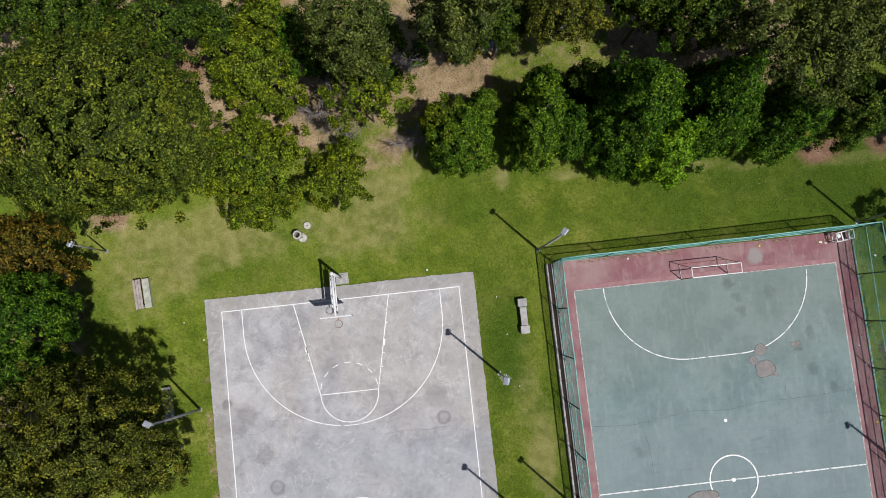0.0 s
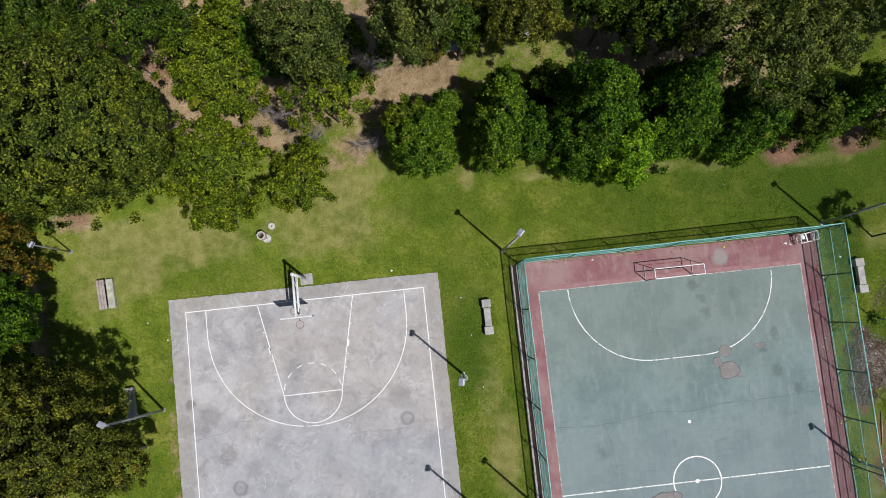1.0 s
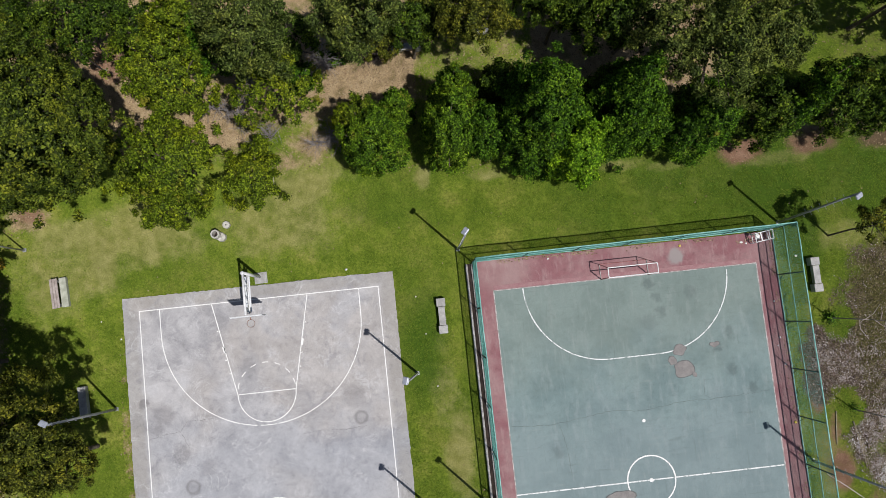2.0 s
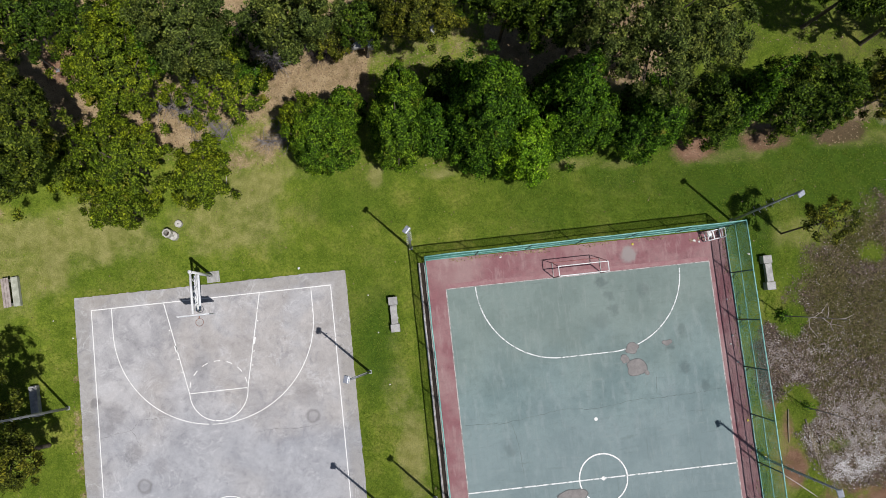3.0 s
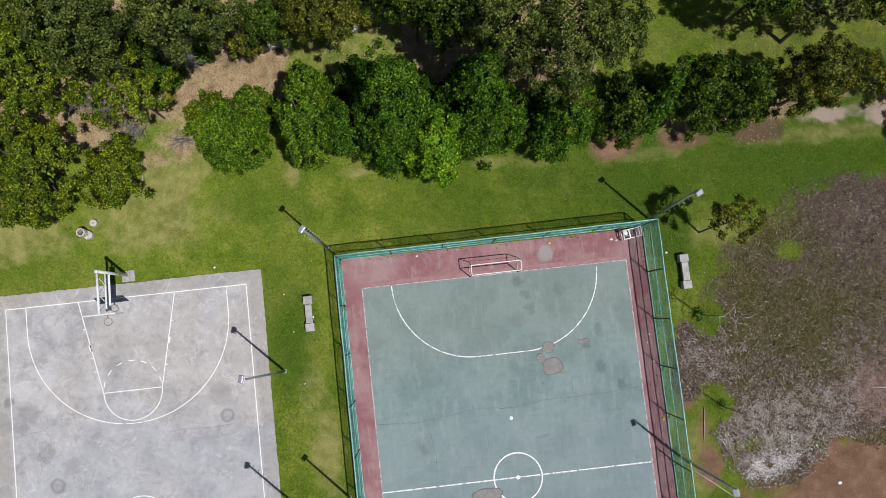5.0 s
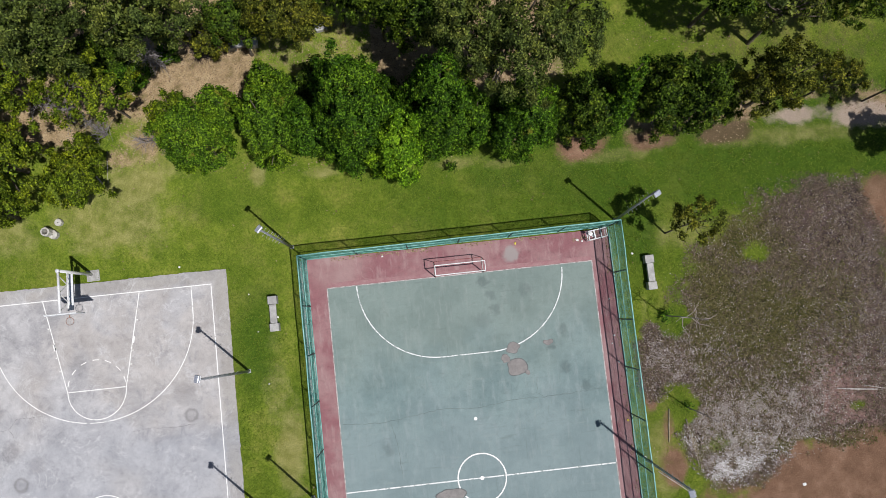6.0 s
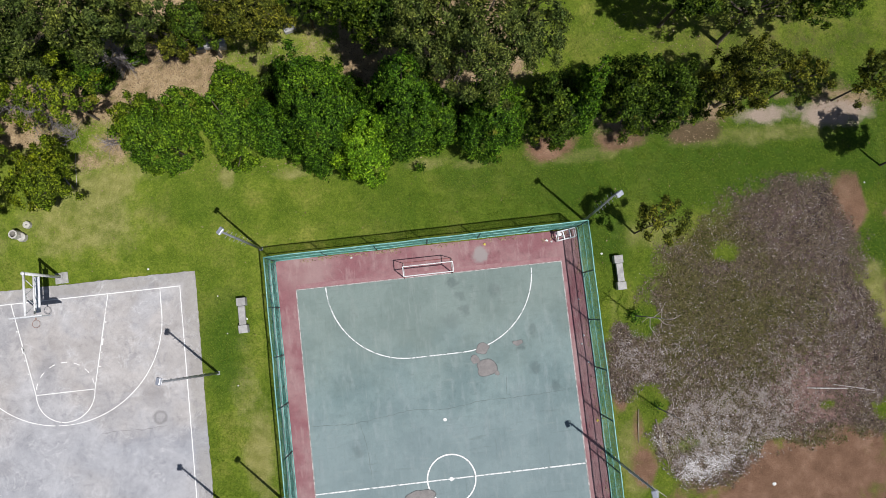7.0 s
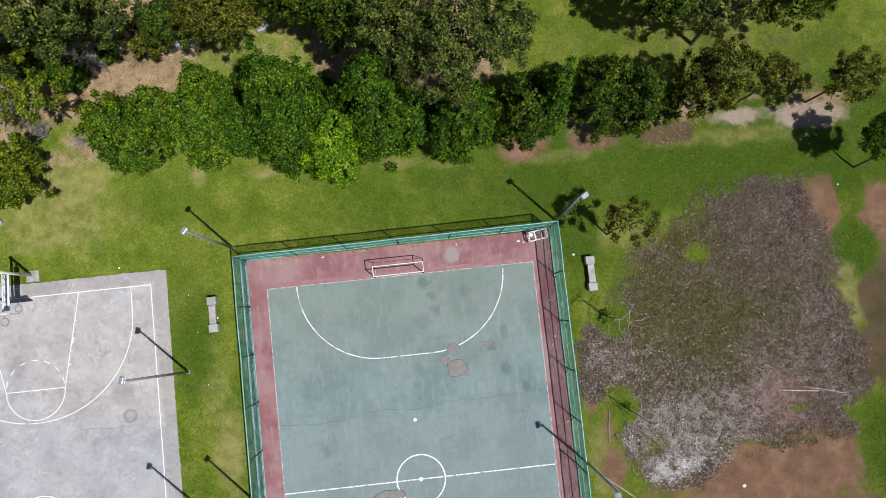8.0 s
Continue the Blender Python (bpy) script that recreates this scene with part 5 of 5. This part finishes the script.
for lx, ly, ls in ((34.31, -0.87, 0.09), (5.6, 1.28, 0.08), (11.47, -2.52, 0.08), (10.6, -6.6, 0.06), (43.25, -16.4, 0.12), (-9.9, -0.4, 0.06), (10.2, -3.3, 0.05), (52.0, 1.9, 0.08), (-8.75, -1.6, 0.06), (9.8, -0.9, 0.05)):
    scrap(lx, ly, -0.06, ls, LITTER_WHITE, "small white plastic scrap on the ground")
for lx, ly, ls in ((32.45, -3.6, 0.06), (32.5, -5.9, 0.07), (32.6, -7.6, 0.06), (30.9, 0.35, 0.1), (31.2, 0.25, 0.08), (32.0, 0.5, 0.12), (18.4, 0.6, 0.08), (32.3, -6.4, 0.06)):
    scrap(lx, ly, 0.0, ls, LITTER_WHITE, "small pale scrap on the court border")
scrap(32.69, -11.25, 0.0, 0.1, LITTER_YELLOW, "yellow plastic scrap on the court border")
scrap(26.9, 0.55, 0.0, 0.1, LITTER_YELLOW, "yellowish scrap by the court fence")
scrap(31.6, 0.6, 0.9, 0.16, LITTER_WHITE, "white scrap lying on the metal rack")


# ---- loose cover: grass, dead leaves, dry weeds, rubble ----
def scatter(name, x, y, z, size, slim, tilt, material, label, category, rng):
    """Small loose blades lying at all angles, in one mesh."""
    n = len(x)
    a, lift = rng.uniform(0, 2 * np.pi, n), rng.uniform(-tilt, tilt, n)
    tip = np.stack([np.cos(a) * np.cos(lift), np.sin(a) * np.cos(lift), np.abs(np.sin(lift))], -1)
    roll = rng.uniform(-tilt, tilt, n)
    side = np.stack([-np.sin(a) * np.cos(roll), np.cos(a) * np.cos(roll), np.sin(roll)], -1)
    p = np.stack([x, y, z + 0.3 * size * np.abs(np.sin(roll))], -1)
    size = size[:, None]
    verts = np.stack([p - size * slim * side, p + size * slim * side, p + size * tip], 1).reshape(-1, 3)
    ob = new(name, bulk(name, verts, np.arange(3 * n).reshape(-1, 3), material))
    return tagged(ob, label, category, kind="stuff")


def loose_cover():
    rng = np.random.default_rng(3)
    # grass on the lawn
    x, y = rng.uniform(-22, 56, 1100000), rng.uniform(-19, 19, 1100000)
    bare = np.maximum.reduce([litter_at(x, y), dirt_at(x, y), weeds_at(x, y), pale_at(x, y), 0.85 * dry_at(x, y)])
    keep = ~paved(x, y) & (rng.random(len(x)) > bare * 1.3 + 0.1) & (rng.random(len(x)) < np.clip(1.8 * wave(x, y, 2.2) - 0.1, 0.25, 1))
    x, y = x[keep], y[keep]
    scatter("grass", x, y, np.full(len(x), -0.06), rng.uniform(0.06, 0.125, len(x)), 0.15, 1.0, GRASS_BLADES, "short green lawn grass", "grass", rng)
    # dead leaves
    x, y = rng.uniform(-22, 56, 240000), rng.uniform(-19, 19, 240000)
    keep = ~paved(x, y) & (rng.random(len(x)) < np.clip(litter_at(x, y) * 1.1 - 0.12, 0.004, 0.9))
    x, y = x[keep], y[keep]
    scatter("dead_leaves", x, y, np.full(len(x), -0.045), rng.uniform(0.05, 0.13, len(x)), 0.36, 0.35, DEAD_LEAVES, "tan and brown dead leaves on the earth", "leaf litter", rng)
    # leaf litter blown against the court fence
    u = np.concatenate([rng.uniform(13.8, 32.6, 420), 32.82 - np.abs(rng.normal(0, 0.12, 260)), rng.uniform(30.2, 31.6, 120)])
    v = np.concatenate([0.82 - np.abs(rng.normal(0, 0.1, 420)), rng.uniform(-16, 0.6, 260), 0.75 - np.abs(rng.normal(0, 0.2, 120))])
    keep = fbm(u, v, 0.8) > 0.45
    u, v = u[keep], v[keep]
    scatter("blown_leaves", u, v, np.full(len(u), 0.02), rng.uniform(0.05, 0.14, len(u)), 0.36, 0.3, DEAD_LEAVES, "dead leaves blown against the court fence", "leaf litter", rng)
    # grass grown through along the foot of the east fence
    u, v = 33.08 + np.abs(rng.normal(0, 0.16, 5200)), rng.uniform(-17, 0.6, 5200)
    keep = fbm(u, v, 0.7) > 0.5
    u, v = u[keep], v[keep]
    scatter("fence_weeds", u, v, np.full(len(u), 0.02), rng.uniform(0.08, 0.2, len(u)), 0.3, 0.6, GRASS_BLADES, "green weeds at the foot of the court fence", "weeds", rng)
    # dry weeds, in tufts with bare gaps between them
    x, y = rng.uniform(33, 53, 300000), rng.uniform(-17, 4, 300000)
    bare = np.exp(-(((x - 46.4) / 2.9) ** 2 + ((y + 11.0) / 2.1) ** 2))
    keep = rng.random(len(x)) < np.clip(1.3 * weeds_at(x, y) - 0.2, 0, 1) * np.clip(2.5 * wave(x, y, 3.1) - 0.5, 0.15, 1) * (1 - 0.85 * bare)
    x, y = x[keep], y[keep]
    green = rng.random(len(x)) < 0.08 + 0.85 * olive_at(x, y)
    for name, pick, material, label in (("dry_weeds", ~green, WEED_BITS, "grey-brown dry weeds and chaff"), ("low_weeds", green, OLIVE_BITS, "olive-brown low weeds")):
        u, v = x[pick], y[pick]
        scatter(name, u, v, np.full(len(u), -0.05) + rng.uniform(0, 0.08, len(u)), rng.uniform(0.06, 0.15, len(u)), 0.25, 0.7, material, label, "weeds", rng)
    # rubble, densest at the south-west corner of the field
    x, y = rng.uniform(33.5, 53, 480000), rng.uniform(-17, 3, 480000)
    inside, chance = weeds_at(x, y), rng.random(len(x))
    white, chaff = 0.75 * white_at(x, y) * inside, 0.42 * chaff_at(x, y) ** 1.4 * inside * np.clip(4.0 * wave(x, y, 3.3) - 1.2, 0.1, 1.5)
    for name, pick, material, label in (("rubble", chance < white, RUBBLE, "white chips of broken plaster and stone"), ("pale_chips", (chance > white) & (chance < white + chaff), CHIPS, "pale grey chips and dry stalks")):
        u, v = x[pick], y[pick]
        scatter(name, u, v, rng.uniform(-0.02, 0.07, len(u)), rng.uniform(0.035, 0.085, len(u)), 0.42, 0.35, material, label, "rubble", rng)


loose_cover()
